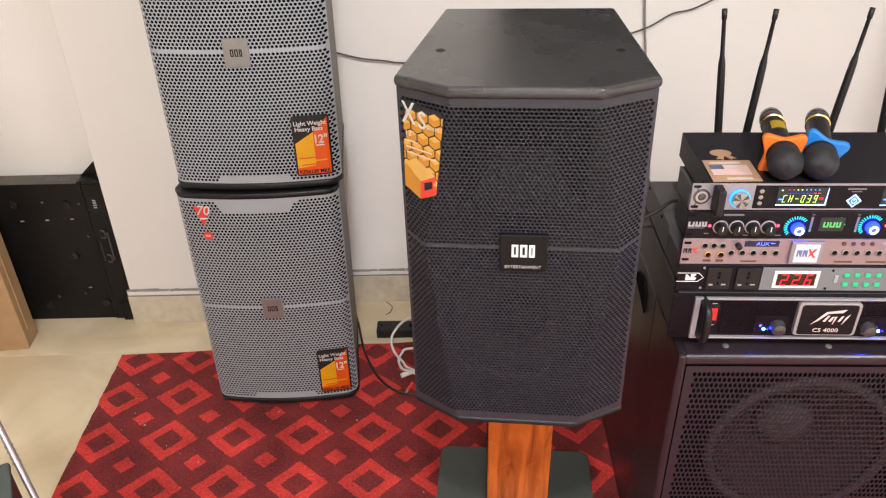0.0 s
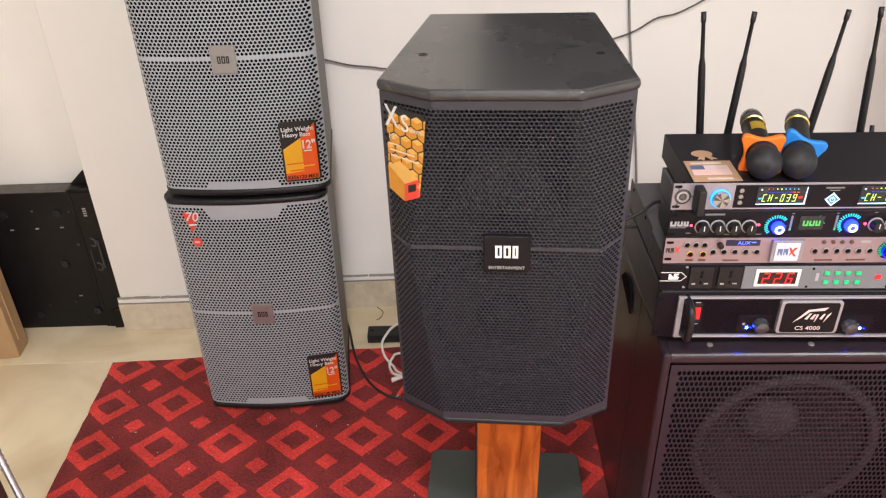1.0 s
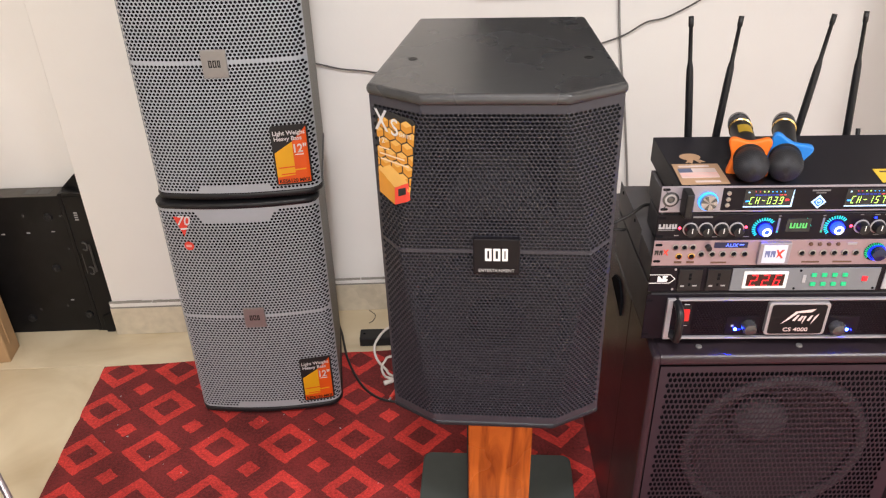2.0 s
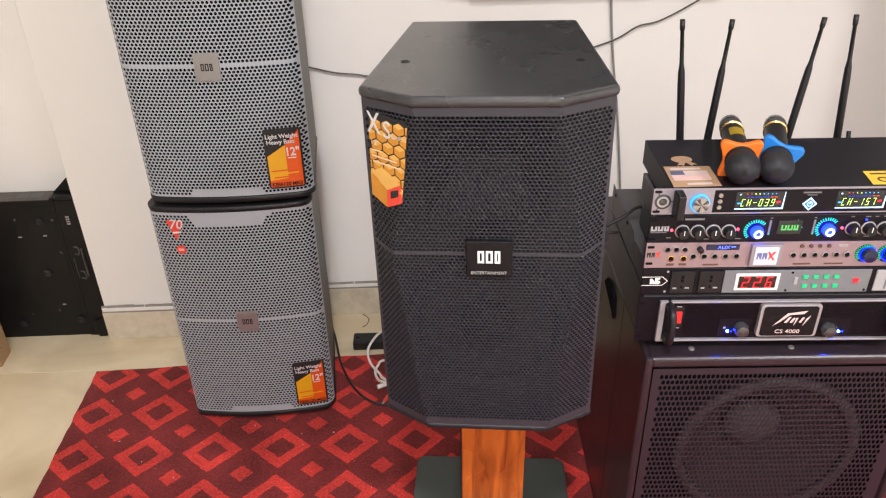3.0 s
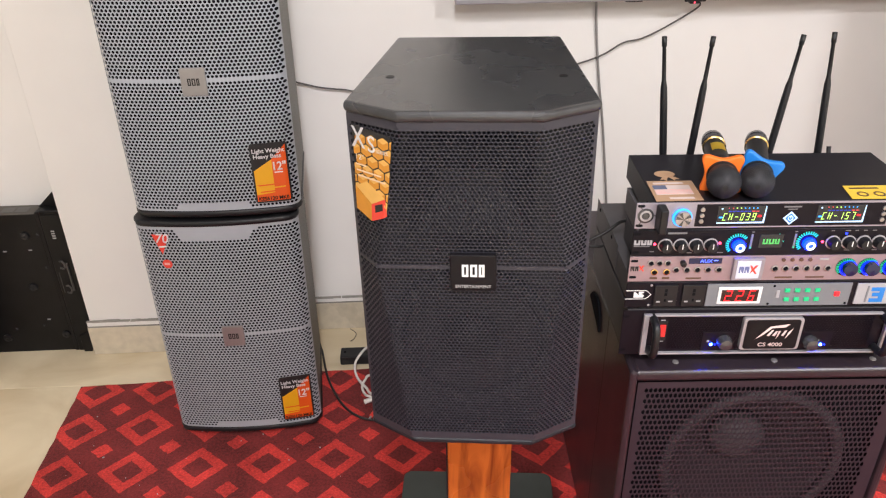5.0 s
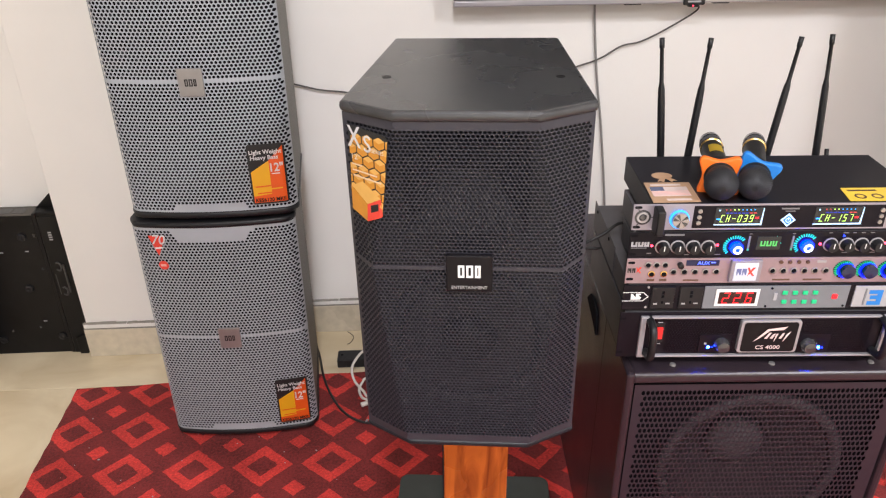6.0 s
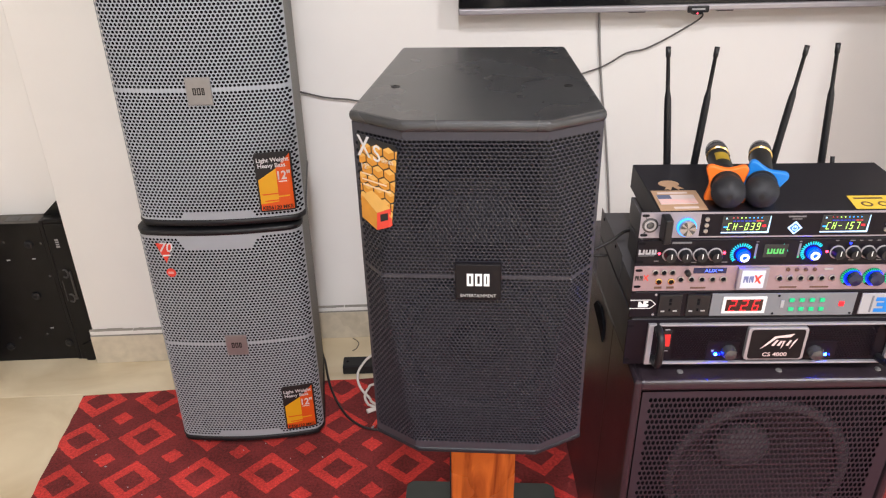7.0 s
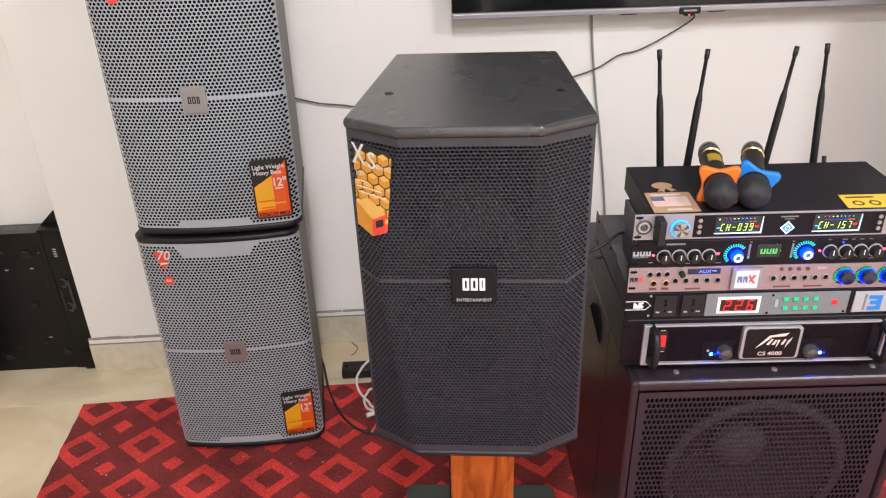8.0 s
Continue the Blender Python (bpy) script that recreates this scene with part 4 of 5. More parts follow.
    decal("blue_mark", [(0.157, 0.036), (0.179, 0.036), (0.179, 0.008), (0.157, 0.008), (0.157, 0.015), (0.171, 0.015), (0.171, 0.019), (0.160, 0.019), (0.160, 0.026), (0.171, 0.026), (0.171, 0.029), (0.157, 0.029)], M_BLUEPLASTIC, w, lambda x, z: 0.0, 0.0032, curved=False)
    for x, z in ((-0.201, 0.005), (-0.2, 0.043)):
        turned("screw", x, z, [(0.002, 0.0), (0.002, 0.0014), (0.0, 0.0016)], M_CHROME, t, n=10)
    return t


def seven(parent, text, cx, cz, size, height, y, mat=None):
    """Glowing seven-segment digits, a mesh for each digit."""
    lit = {"0": "abcdef", "1": "bc", "2": "abged", "3": "abgcd", "5": "afgcd", "6": "afgedc", "7": "abc", "9": "abcdfg", "C": "afed", "H": "fbgec", "-": "g"}
    w, h, th = size * 0.56, height, size * 0.085
    for k, ch in enumerate(text):
        x = cx + (k - (len(text) - 1) / 2) * size * 1.08
        bm = bmesh.new()
        seg = {"a": (-w / 2, w / 2, h / 2 - th, h / 2), "g": (-w / 2, w / 2, -th / 2, th / 2), "d": (-w / 2, w / 2, -h / 2, -h / 2 + th), "f": (-w / 2, -w / 2 + th, th * 0.6, h / 2 - th * 0.4), "b": (w / 2 - th, w / 2, th * 0.6, h / 2 - th * 0.4), "e": (-w / 2, -w / 2 + th, -h / 2 + th * 0.4, -th * 0.6), "c": (w / 2 - th, w / 2, -h / 2 + th * 0.4, -th * 0.6)}
        for s in lit[ch]:
            a, b, c, e = seg[s]
            box(x + a, x + b, y - 0.0003, y + 0.0002, cz + c, cz + e, bm=bm)
        for v in bm.verts:
            v.co.x += (v.co.z - cz) * 0.14
        part("digit", bm, mat or M_REDGLOW, parent)


M_DARKRED = material("dark_red_display", (0.03, 0.003, 0.005), 0.2, vary=0.1)
power_sequencer()


def dial(x, z, r, parent, centre, arc):
    d = turned("dial", x, z, [(r, -0.0005), (r, 0.001), (0.0, 0.0012)], M_PANELBLK, parent, "round dial with a lit green scale", 28)
    for k in range(15):
        a = radians(225 - k * 13)
        m = front(x, z, -0.0012) @ pose(0, 0, 0, 0, 0, math.degrees(a)) @ Matrix.Translation((r * 0.86, 0, 0))
        part("tick", box(-r * 0.14, r * 0.14, -r * 0.045, r * 0.045, -0.0003, 0.0006, m=m), arc, d)
    return d


def mixer_black():
    h = 0.0440
    t = rack_unit("audio_processor", 0.8245, h, 0.165, M_PANELBLK, M_RACKCASE, "black effects processor with lit blue dials")
    for fx in (-0.18, 0.18):
        for fy in (0.04, 0.14):
            part("foot", cyl((fx, fy, -0.0035), (fx, fy, 0.001), 0.011, n=14), M_RUBBER, t, "black rubber foot")
    for x in (-0.2335, 0.2335):
        for z in (0.006, 0.039):
            slot(x, z, t)
    for a, b, c, e in ((-0.237, -0.2275, 0.0195, 0.028), (-0.2262, -0.2178, 0.0195, 0.028), (-0.2165, -0.209, 0.0195, 0.028)):
        decal("mark", [(a, c), (b, c), (b, e), (b - 0.003, e), (b - 0.003, c + 0.003), (a + 0.003, c + 0.003), (a + 0.003, e), (a, e)], M_PAPER, t, lambda x, z: 0.0, 0.0007, curved=False)
    bars(t, M_DIMPRINT, [(-0.237, -0.212, 0.0165, 0.0178), (-0.186, -0.156, 0.0385, 0.0415), (-0.211, -0.204, 0.0068, 0.0084), (-0.152, -0.144, 0.0042, 0.0055), (-0.104, -0.095, 0.0042, 0.0055), (0.068, 0.073, 0.041, 0.0425), (0.09, 0.098, 0.041, 0.0425), (0.105, 0.110, 0.041, 0.0425), (0.118, 0.124, 0.041, 0.0425), (0.132, 0.138, 0.041, 0.0425), (0.095, 0.104, 0.0062, 0.0078), (0.139, 0.147, 0.0062, 0.0078), (-0.055, -0.051, 0.040, 0.0415), (0.012, 0.016, 0.040, 0.0415)])
    for x in (-0.188, -0.164, -0.140, -0.1165):
        knob(x, 0.019, 0.0095, t, M_CHROME)
    for x in (0.074, 0.0985, 0.122, 0.1455):
        knob(x, 0.0215, 0.0095, t, M_CHROME)
    for x, z in ((-0.2045, 0.0212), (-0.1022, 0.0218), (0.0580, 0.0224), (0.1595, 0.0232)):
        led(x, z, 0.0022, t, M_REDLED)
    led(0.092, 0.0365, 0.0018, t, M_BLUEGLOW)
    part("arrow_line", box(-0.112, -0.096, -0.0008, 0.0002, -0.0004, 0.0004, m=pose(-0.0075, 0, 0.030, 0, 58, 0) @ pose(0.104, 0, 0)), M_TEAL, t)
    for x, z in ((-0.0750, 0.0200), (0.0345, 0.0225)):
        d = dial(x, z, 0.0185, t, None, M_TEAL)
        # Core raised and overbright so its sides spill blue in place of bloom.
        turned("blue_core", x + 0.0015, z - 0.0015, [(0.0098, 0.0012), (0.0098, 0.0075), (0.0, 0.0078)], M_BLUECORE, d, "blue glowing core", 24)
        turned("white_ring", x + 0.003, z - 0.004, [(0.0072, 0.0076), (0.0072, 0.0088), (0.0038, 0.0088), (0.0038, 0.0076)], M_WHITEGLOW, d, "white glowing ring", 20, True)
    for x in (-0.0535, 0.0142):
        plate("level_slot", x - 0.0018, x + 0.0018, 0.011, 0.037, 0.0008, M_PANELGREY, t)
        plate("level_lamp", x - 0.0013, x + 0.0013, 0.0115, 0.0150, 0.0014, M_GREENGLOW, t)
    s = plate("screen", -0.0415, -0.0045, 0.0125, 0.0365, 0.0010, M_DARKGLASS, t, "small dark display with a green mark")
    for a, b in ((-0.036, -0.028), (-0.0265, -0.0185), (-0.017, -0.010)):
        decal("mark", [(a, 0.0195), (b, 0.0195), (b, 0.0285), (b - 0.0025, 0.0285), (b - 0.0025, 0.022), (a + 0.0025, 0.022), (a + 0.0025, 0.0285), (a, 0.0285)], M_GREENDIM, s, lambda x, z: 0.0, 0.0016, curved=False)
    part("side_label", box(-0.2162, -0.2152, 0.06, 0.085, 0.010, 0.032), M_PAPER, t, "small pale paper label")
    vent_holes(t, 0.165, h, (0.02,))
    return t


M_REDLED = material("red_lamp", (1.0, 0.04, 0.08), 0.4, emit=6.0, vary=0.02)
M_BLUECORE = material("blue_core_glow", (0.0015, 0.005, 1.0), 0.4, emit=36.0, vary=0.02)
M_GREENDIM = material("green_dim_glow", (0.08, 0.42, 0.10), 0.4, emit=0.45, vary=0.02)


def mixer_rose():
    h = 0.0460
    t = rack_unit("karaoke_mixer", 0.7765, h, 0.150, M_ROSE, M_RACKCASE, "rose gold karaoke mixer with sockets and lit dials")
    for fx in (-0.18, 0.18):
        for fy in (0.04, 0.12):
            part("foot", cyl((fx, fy, -0.0037), (fx, fy, 0.001), 0.011, n=14), M_RUBBER, t, "black rubber foot")
    for x in (-0.2325, 0.2325):
        for z in (0.0085, 0.0385):
            slot(x, z, t)
    for a, b in ((-0.2375, -0.2315), (-0.2302, -0.2252)):
        decal("mark", [(a, 0.0200), (a + 0.0018, 0.0200), (a + 0.0018, 0.0255), (b - 0.0015, 0.0200), (b, 0.0200), (b, 0.0285), (a, 0.0285)], M_BLKPRINT, t, lambda x, z: 0.0, 0.0007, curved=False)
    decal("mark", [(-0.2240, 0.0195), (-0.2205, 0.0235), (-0.2180, 0.0195), (-0.2155, 0.0195), (-0.2190, 0.0250), (-0.2155, 0.0300), (-0.2190, 0.0300), (-0.2205, 0.0268), (-0.2230, 0.0300), (-0.2245, 0.0300), (-0.2220, 0.0250)], M_STK_RED, t, lambda x, z: 0.0, 0.0007, curved=False)
    for x in (-0.206, -0.1925, -0.179):
        jack(x, 0.0345, 0.0055, t, M_JACK)
    for x in (-0.199, -0.1793):
        jack(x, 0.0180, 0.0055, t, M_GOLD, "gold plated socket")
        plate("tab", x - 0.006, x + 0.006, 0.0045, 0.0085, 0.0010, M_BRONZE, t)
    for x in (-0.1643, -0.1472, -0.1304, -0.1134, -0.0963):
        jack(x, 0.0216, 0.0056, t, M_JACK)
    turned("small_knob", -0.1555, 0.0350, [(0.0046, 0), (0.0046, 0.008), (0.0, 0.009)], M_RUBBER, t, "small black knob", 16)
    d = plate("display", -0.1460, -0.0935, 0.0325, 0.0425, 0.0012, M_DARKBLUE, t, "small blue display")
    lettering("word", "AUX", 0.0085, M_SKYTXT, d, front(-0.1185, 0.0375, -0.0014), width=1.1)
    bars(d, M_SKYTXT, [(-0.107, -0.100, 0.0378, 0.0395)], 0.0016)
    b = plate("badge", -0.0760, -0.0265, 0.0030, 0.0440, 0.0060, M_SILVER, t, "bright silver badge with a lit white plate", 0.002)
    wp = plate("lit_plate", -0.0700, -0.0330, 0.0075, 0.0400, 0.0068, M_WHITEPLATE, b, "white lit plate")
    for a, c in ((-0.0665, -0.0590), (-0.0575, -0.0505)):
        decal("mark", [(a, 0.0185), (a + 0.0022, 0.0185), (a + 0.0022, 0.0255), (c - 0.002, 0.0185), (c, 0.0185), (c, 0.0300), (a, 0.0300)], M_BLUEPRINT, wp, lambda x, z: 0.0, 0.0072, curved=False)
    decal("mark", [(-0.0485, 0.0165), (-0.0445, 0.0215), (-0.0405, 0.0165), (-0.0370, 0.0165), (-0.0425, 0.0240), (-0.0370, 0.0320), (-0.0410, 0.0320), (-0.0445, 0.0270), (-0.0470, 0.0320), (-0.0500, 0.0320), (-0.0465, 0.0240)], M_STK_RED, wp, lambda x, z: 0.0, 0.0072, curved=False)
    for k in range(4):
        turned("button", 0.0040 + k * 0.01405, 0.0384, [(0.0034, 0), (0.003, 0.0022), (0.0, 0.0024)], M_BRONZE, t, "dark round button", 14)
    plate("usb_port", 0.0610, 0.0755, 0.0362, 0.0406, 0.0009, M_CHROME, t)
    for k in range(6):
        jack(-0.0069 + k * 0.01684, 0.0224, 0.0056, t, M_JACK)
    for a, c in ((-0.004, 0.024), (0.045, 0.075), (-0.147, -0.122)):
        plate("tab", a, c, 0.0040, 0.0070, 0.0008, M_BRONZE, t)
    for x in (0.1073, 0.1419, 0.1765):
        dd = dial(x - 0.0015, 0.0240, 0.0160, t, None, M_GREENGLOW)
        # Blue sheen is put into the dark knob's colour.
        turned("knob", x + 0.002, 0.0240, [(0.0115, 0.0), (0.011, 0.012), (0.0, 0.013)], M_SHEENKNOB, dd, "glossy dark knob with a blue sheen in its colour", 24)
        # Glowing ring added to throw blue on the knob and panel.
        turned("added_blue_ring", x + 0.002, 0.0225, [(0.0135, 0.0006), (0.0135, 0.0030), (0.0118, 0.0030), (0.0118, 0.0006)], M_ADDEDBLUE, dd, "glowing blue ring added for the sheen around the knob", 24, True)
    return t


M_BRONZE = material("dark_bronze", (0.13, 0.075, 0.055), 0.4, 0.5, vary=0.1)
M_DARKBLUE = material("dark_blue_display", (0.006, 0.008, 0.05), 0.2, emit=0.08)
M_SKYTXT = material("blue_letter_glow", (0.08, 0.14, 1.0), 0.4, emit=2.2, vary=0.02)
M_WHITEPLATE = material("white_lit_plate", (0.52, 0.54, 0.64), 0.35, emit=0.22, vary=0.02)
M_BLUEPRINT = material("blue_print", (0.14, 0.16, 0.34), 0.4, vary=0.05)
M_ADDEDBLUE = material("added_blue_glow", (0.002, 0.010, 0.9), 0.4, emit=6.0, vary=0.02)
M_SHEENKNOB = material("dark_knob_blue_sheen", (0.006, 0.010, 0.045), 0.12, vary=0.3, scale=90)
mixer_rose()
mixer_black()


def receiver():
    h = 0.0440
    t = rack_unit("wireless_receiver", 0.873, h, 0.195, M_SILVER, M_RXCASE, "silver and black wireless microphone receiver with lit displays", 0.211)
    for fx in (-0.18, 0.18):
        for fy in (0.04, 0.17):
            part("foot", cyl((fx, fy, -0.0045), (fx, fy, 0.001), 0.011, n=14), M_RUBBER, t, "black rubber foot")
    for sx in (-1, 1):
        r = turned("round_vent", sx * 0.2245, 0.0225, [(0.0125, 0), (0.0125, 0.0012), (0.0095, 0.0016), (0.0085, 0.0006), (0.005, 0.0006), (0.004, 0.0016), (0.0, 0.0018)], M_GREYKNOB, t, "round dark grey boss", 24)
        for a in (60, 180, 300):
            m = front(sx * 0.2245, 0.0225, -0.0004) @ pose(0, 0, 0, 0, 0, a if sx > 0 else 180 - a)
            part("groove", box(0.0125, 0.0215, -0.0006, 0.0006, -0.0002, 0.0005, m=m), M_BLKPRINT, t)
        for z in (0.0055, 0.0390):
            slot(sx * 0.2325, z, t)
        part("handle", prism([(-0.007, 0.0), (0.007, 0.0), (0.006, -0.026), (-0.006, -0.026)], 0.0015, 0.0425, 0.0025, m=Matrix.Translation((sx * 0.2025, 0, 0))), M_RUBBER, t, "black block handle")
    turned("boss_ring", -0.2245, 0.0225, [(0.0092, 0.0), (0.0092, 0.0021), (0.0062, 0.0021), (0.0062, 0.0)], M_CHROME, t, "bright ring", 24, True)
    k = turned("tuning_knob", -0.1685, 0.0195, [(0.0150, -0.0005), (0.0150, 0.004), (0.0, 0.004)], M_SKYGLOW, t, "blue lit ring", 32)
    turned("knob_face", -0.1682, 0.0198, [(0.0130, 0.004), (0.0124, 0.0095), (0.0, 0.010)], M_SPUN, k, "spun metal knob", 32)
    # Darker wedges imitate the radial reflections of spun metal.
    for a in (20, 105, 150, 235, 310):
        m = front(-0.1682, 0.0198, -0.0101)
        part("painted_glint", prism([(0.0, 0.0)] + [(0.0118 * math.cos(radians(a + 7 * q)), 0.0118 * math.sin(radians(a + 7 * q))) for q in range(5)], 0.0, 0.0002, m=m), M_GREYKNOB, k)
    d = plate("display_window", -0.1475, 0.1475, 0.0030, 0.0410, 0.0008, M_PANELBLK, t, "glossy black window")
    for x, sgn in ((-0.1383, 1), (0.1395, -1)):
        for z in (0.0125, 0.0225, 0.0325):
            turned("button", x, z, [(0.0036, 0), (0.0034, 0.003), (0.0, 0.0034)], M_JACK, d, "small metal button", 14)
    for a, b, ch in ((-0.1145, -0.0410, "CH-039"), (0.0375, 0.1110, "CH-157")):
        g = plate("channel_display", a, b, 0.0085, 0.0385, 0.0014, M_DARKGLASS, d, "lit channel display")
        decal("edge_glow", [(a, 0.0085), (b, 0.0085), (b, 0.0375), (b - 0.0012, 0.0375), (b - 0.0026, 0.0110), (a, 0.0102)], M_PALEGLOW, g, lambda x, z: 0.0, 0.0019, curved=False)
        seven(g, ch, (a + b) / 2 - 0.003, 0.0200, 0.0083, 0.0118, -0.0020, M_LIME)
        for k in range(8):
            led(a + 0.016 + k * 0.0062, 0.0345, 0.0011, g, (M_REDDIM, M_REDDIM, M_LIME, M_LIME, M_SKYGLOW, M_SKYGLOW, M_SKYGLOW, M_SKYGLOW)[k])
            plate("meter_bar", a + 0.016 + k * 0.0060, a + 0.0205 + k * 0.0060, 0.0285, 0.0298, 0.0020, M_REDDIM if k > 5 else M_BLUEDIM, g, bevel=0.0)
        plate("status_lamp", b - 0.0115, b - 0.006, 0.0192, 0.0222, 0.0020, M_REDGLOW, g, bevel=0.0)
        plate("status_lamp", a + 0.003, a + 0.0085, 0.0178, 0.0200, 0.0020, M_SKYGLOW, g, bevel=0.0)
        led(a + 0.006, 0.0335, 0.0016, g, M_PALEGLOW)
    c = (-0.0015, 0.0165)
    for r0, r1, mt in ((0.0115, 0.0088, M_PALEGLOW), (0.0082, 0.0, M_SKYDARK)):
        pts = [(c[0] + r0, c[1]), (c[0], c[1] + r0), (c[0] - r0, c[1]), (c[0], c[1] - r0)]
        p = decal("power_mark", pts, mt, d, lambda x, z: 0.0, 0.0014 if r1 else 0.0018, "lit blue diamond power mark", curved=False)
    turned("power_ring", c[0], c[1], [(0.0042, 0.0018), (0.0042, 0.0022), (0.0030, 0.0022), (0.0030, 0.0018)], M_PALEGLOW, d, n=18, hollow=True)
    part("power_stroke", box(c[0] - 0.0006, c[0] + 0.0006, -0.0023, -0.0018, c[1], c[1] + 0.0055), M_PALEGLOW, d)
    bars(d, M_DIMPRINT, [(-0.0145, 0.0125, 0.0345, 0.0370), (-0.008, 0.007, 0.0308, 0.0322)], 0.0012)
    # swivel aerials at the back
    vent_holes(t, 0.195, h, (0.03,))
    part("cable_boss", cyl((0.140, 0.196, 0.030), (0.140, 0.203, 0.052), 0.0038, n=10), M_RUBBER, t)
    return t


M_RXCASE = material("receiver_case", (0.014, 0.013, 0.017), 0.42, spec=0.2, vary=0.2, scale=30, bump=0.06, bump_scale=500)
M_REDDIM = material("red_dim_glow", (0.6, 0.05, 0.05), 0.4, emit=0.5, vary=0.02)
M_BLUEDIM = material("blue_dim_glow", (0.01, 0.03, 0.40), 0.4, emit=0.5, vary=0.02)
M_SKYDARK = material("blue_mark_glow", (0.03, 0.16, 0.45), 0.4, emit=0.5, vary=0.02)
receiver()

for bx, bz, tx, tz in ((0.5415, 0.900, 0.5208, 1.114), (0.5890, 0.900, 0.604, 1.112), (0.7310, 0.898, 0.7578, 1.111), (0.8225, 0.896, 0.8101, 1.1137)):
    t = thing("antenna", bx / S, 1.250 / S, bz / S, 0, "thin black rod antenna behind the receiver", "antenna", "receiver antennas")
    top = Vector((tx - bx, 0.015, tz - bz))
    part("rod", lathe([(0.0058, -0.012), (0.0066, 0.0), (0.0062, top.length * 0.50), (0.0056, top.length * 0.60), (0.0036, top.length * 0.66), (0.0032, top.length * 0.92), (0.0043, top.length * 0.925), (0.0043, top.length), (0.0, top.length)], 14, top.to_track_quat("Z", "Y").to_matrix().to_4x4()), M_RUBBER, t, "black rubber rod", True)
    part("hinge", cyl((0, -0.016, -0.010), (0, 0.004, -0.010), 0.006, n=12), M_RUBBER, t)


def paper(name, pts, mat, label, category):
    cx, cy = sum(p[0] for p in pts) / len(pts), sum(p[1] for p in pts) / len(pts)
    t = thing(name, cx / S, cy / S, 0.9171 / S, 0, label, category)
    part("sheet", prism([(x - cx, y - cy) for x, y in pts], 0.0, 0.0006), mat, t)
    return t, cx, cy


M_KRAFT = material("tan_card", (0.416, 0.264, 0.162), 0.5, vary=0.12, scale=40)
M_YELLOWLBL = material("yellow_label", (0.72, 0.50, 0.05), 0.4, vary=0.08, scale=40)
M_PALEBLUE = material("pale_blue_print", (0.10, 0.12, 0.20), 0.5, vary=0.1)
M_STRIPE = material("pale_stripe_print", (0.60, 0.50, 0.48), 0.5, vary=0.08, scale=60)
t, cx, cy = paper("card_label", [(0.4665, 1.0470), (0.5400, 1.0460), (0.5452, 1.1185), (0.4722, 1.1220)], M_KRAFT, "tan card label with a pale striped flag, on the receiver", "label")
part("flag_field", prism([(0.4735 - cx, 1.0690 - cy), (0.5320 - cx, 1.0680 - cy), (0.5345 - cx, 1.1010 - cy), (0.4755 - cx, 1.1030 - cy)], 0.0007, 0.0012), M_STRIPE, t, "pale striped print")
part("flag_corner", prism([(0.4750 - cx, 1.0880 - cy), (0.4960 - cx, 1.0875 - cy), (0.4968 - cx, 1.1015 - cy), (0.4758 - cx, 1.1022 - cy)], 0.0013, 0.0017), M_PALEBLUE, t, "dark blue print")
for k in range(4):
    part("stripe", prism([(0.4742 - cx, 1.0712 + k * 0.0045 - cy), (0.5325 - cx, 1.0704 + k * 0.0045 - cy), (0.5326 - cx, 1.0716 + k * 0.0045 - cy), (0.4743 - cx, 1.0724 + k * 0.0045 - cy)], 0.0013, 0.0015), M_STK_PALE, t)
for k, (a, b) in enumerate(((0.480, 0.528),)):
    part("print_bar", prism([(a - cx, 1.1080 - cy), (b - cx, 1.1070 - cy), (b - cx, 1.1130 - cy), (a - cx, 1.1140 - cy)], 0.0007, 0.0010), M_STRIPE, t)
    part("print_bar", prism([(a + 0.01 - cx, 1.0525 - cy), (b - cx, 1.0515 - cy), (b - cx, 1.0580 - cy), (a + 0.01 - cx, 1.0590 - cy)], 0.0007, 0.0010), M_STRIPE, t)
t, cx, cy = paper("seal_label", [(0.5100 + 0.017 * math.cos(radians(20 * k)), 1.1480 + 0.013 * math.sin(radians(20 * k))) for k in range(18)], M_KRAFT, "small round tan seal with two ribbons, on the receiver", "label")
part("ribbon", prism([(-0.006, -0.010), (0.002, -0.012), (-0.004, -0.026), (-0.008, -0.021), (-0.014, -0.023)], 0.0001, 0.0005), M_KRAFT, t)
part("ribbon", prism([(0.003, -0.012), (0.010, -0.009), (0.019, -0.021), (0.012, -0.021), (0.009, -0.026)], 0.0001, 0.0005), M_KRAFT, t)
t, cx, cy = paper("warning_label", [(0.7660, 1.0330), (0.8540, 1.0280), (0.8590, 1.0760), (0.7745, 1.0800)], M_YELLOWLBL, "yellow label with dark round signs, on the receiver", "label")
for k in range(3):
    part("sign", lathe([(0.0088, 0.0007), (0.0088, 0.0011), (0.0058, 0.0011), (0.0058, 0.0007)], 18, Matrix.Translation((0.790 + k * 0.026 - cx, 1.0475 - k * 0.0014 - cy, 0)), hollow=True), M_BRONZE, t, "dark round sign")
part("print_bar", prism([(0.7800 - cx, 1.0670 - cy), (0.8250 - cx, 1.0648 - cy), (0.8250 - cx, 1.0695 - cy), (0.7800 - cx, 1.0717 - cy)], 0.0007, 0.0010), M_BRONZE, t)


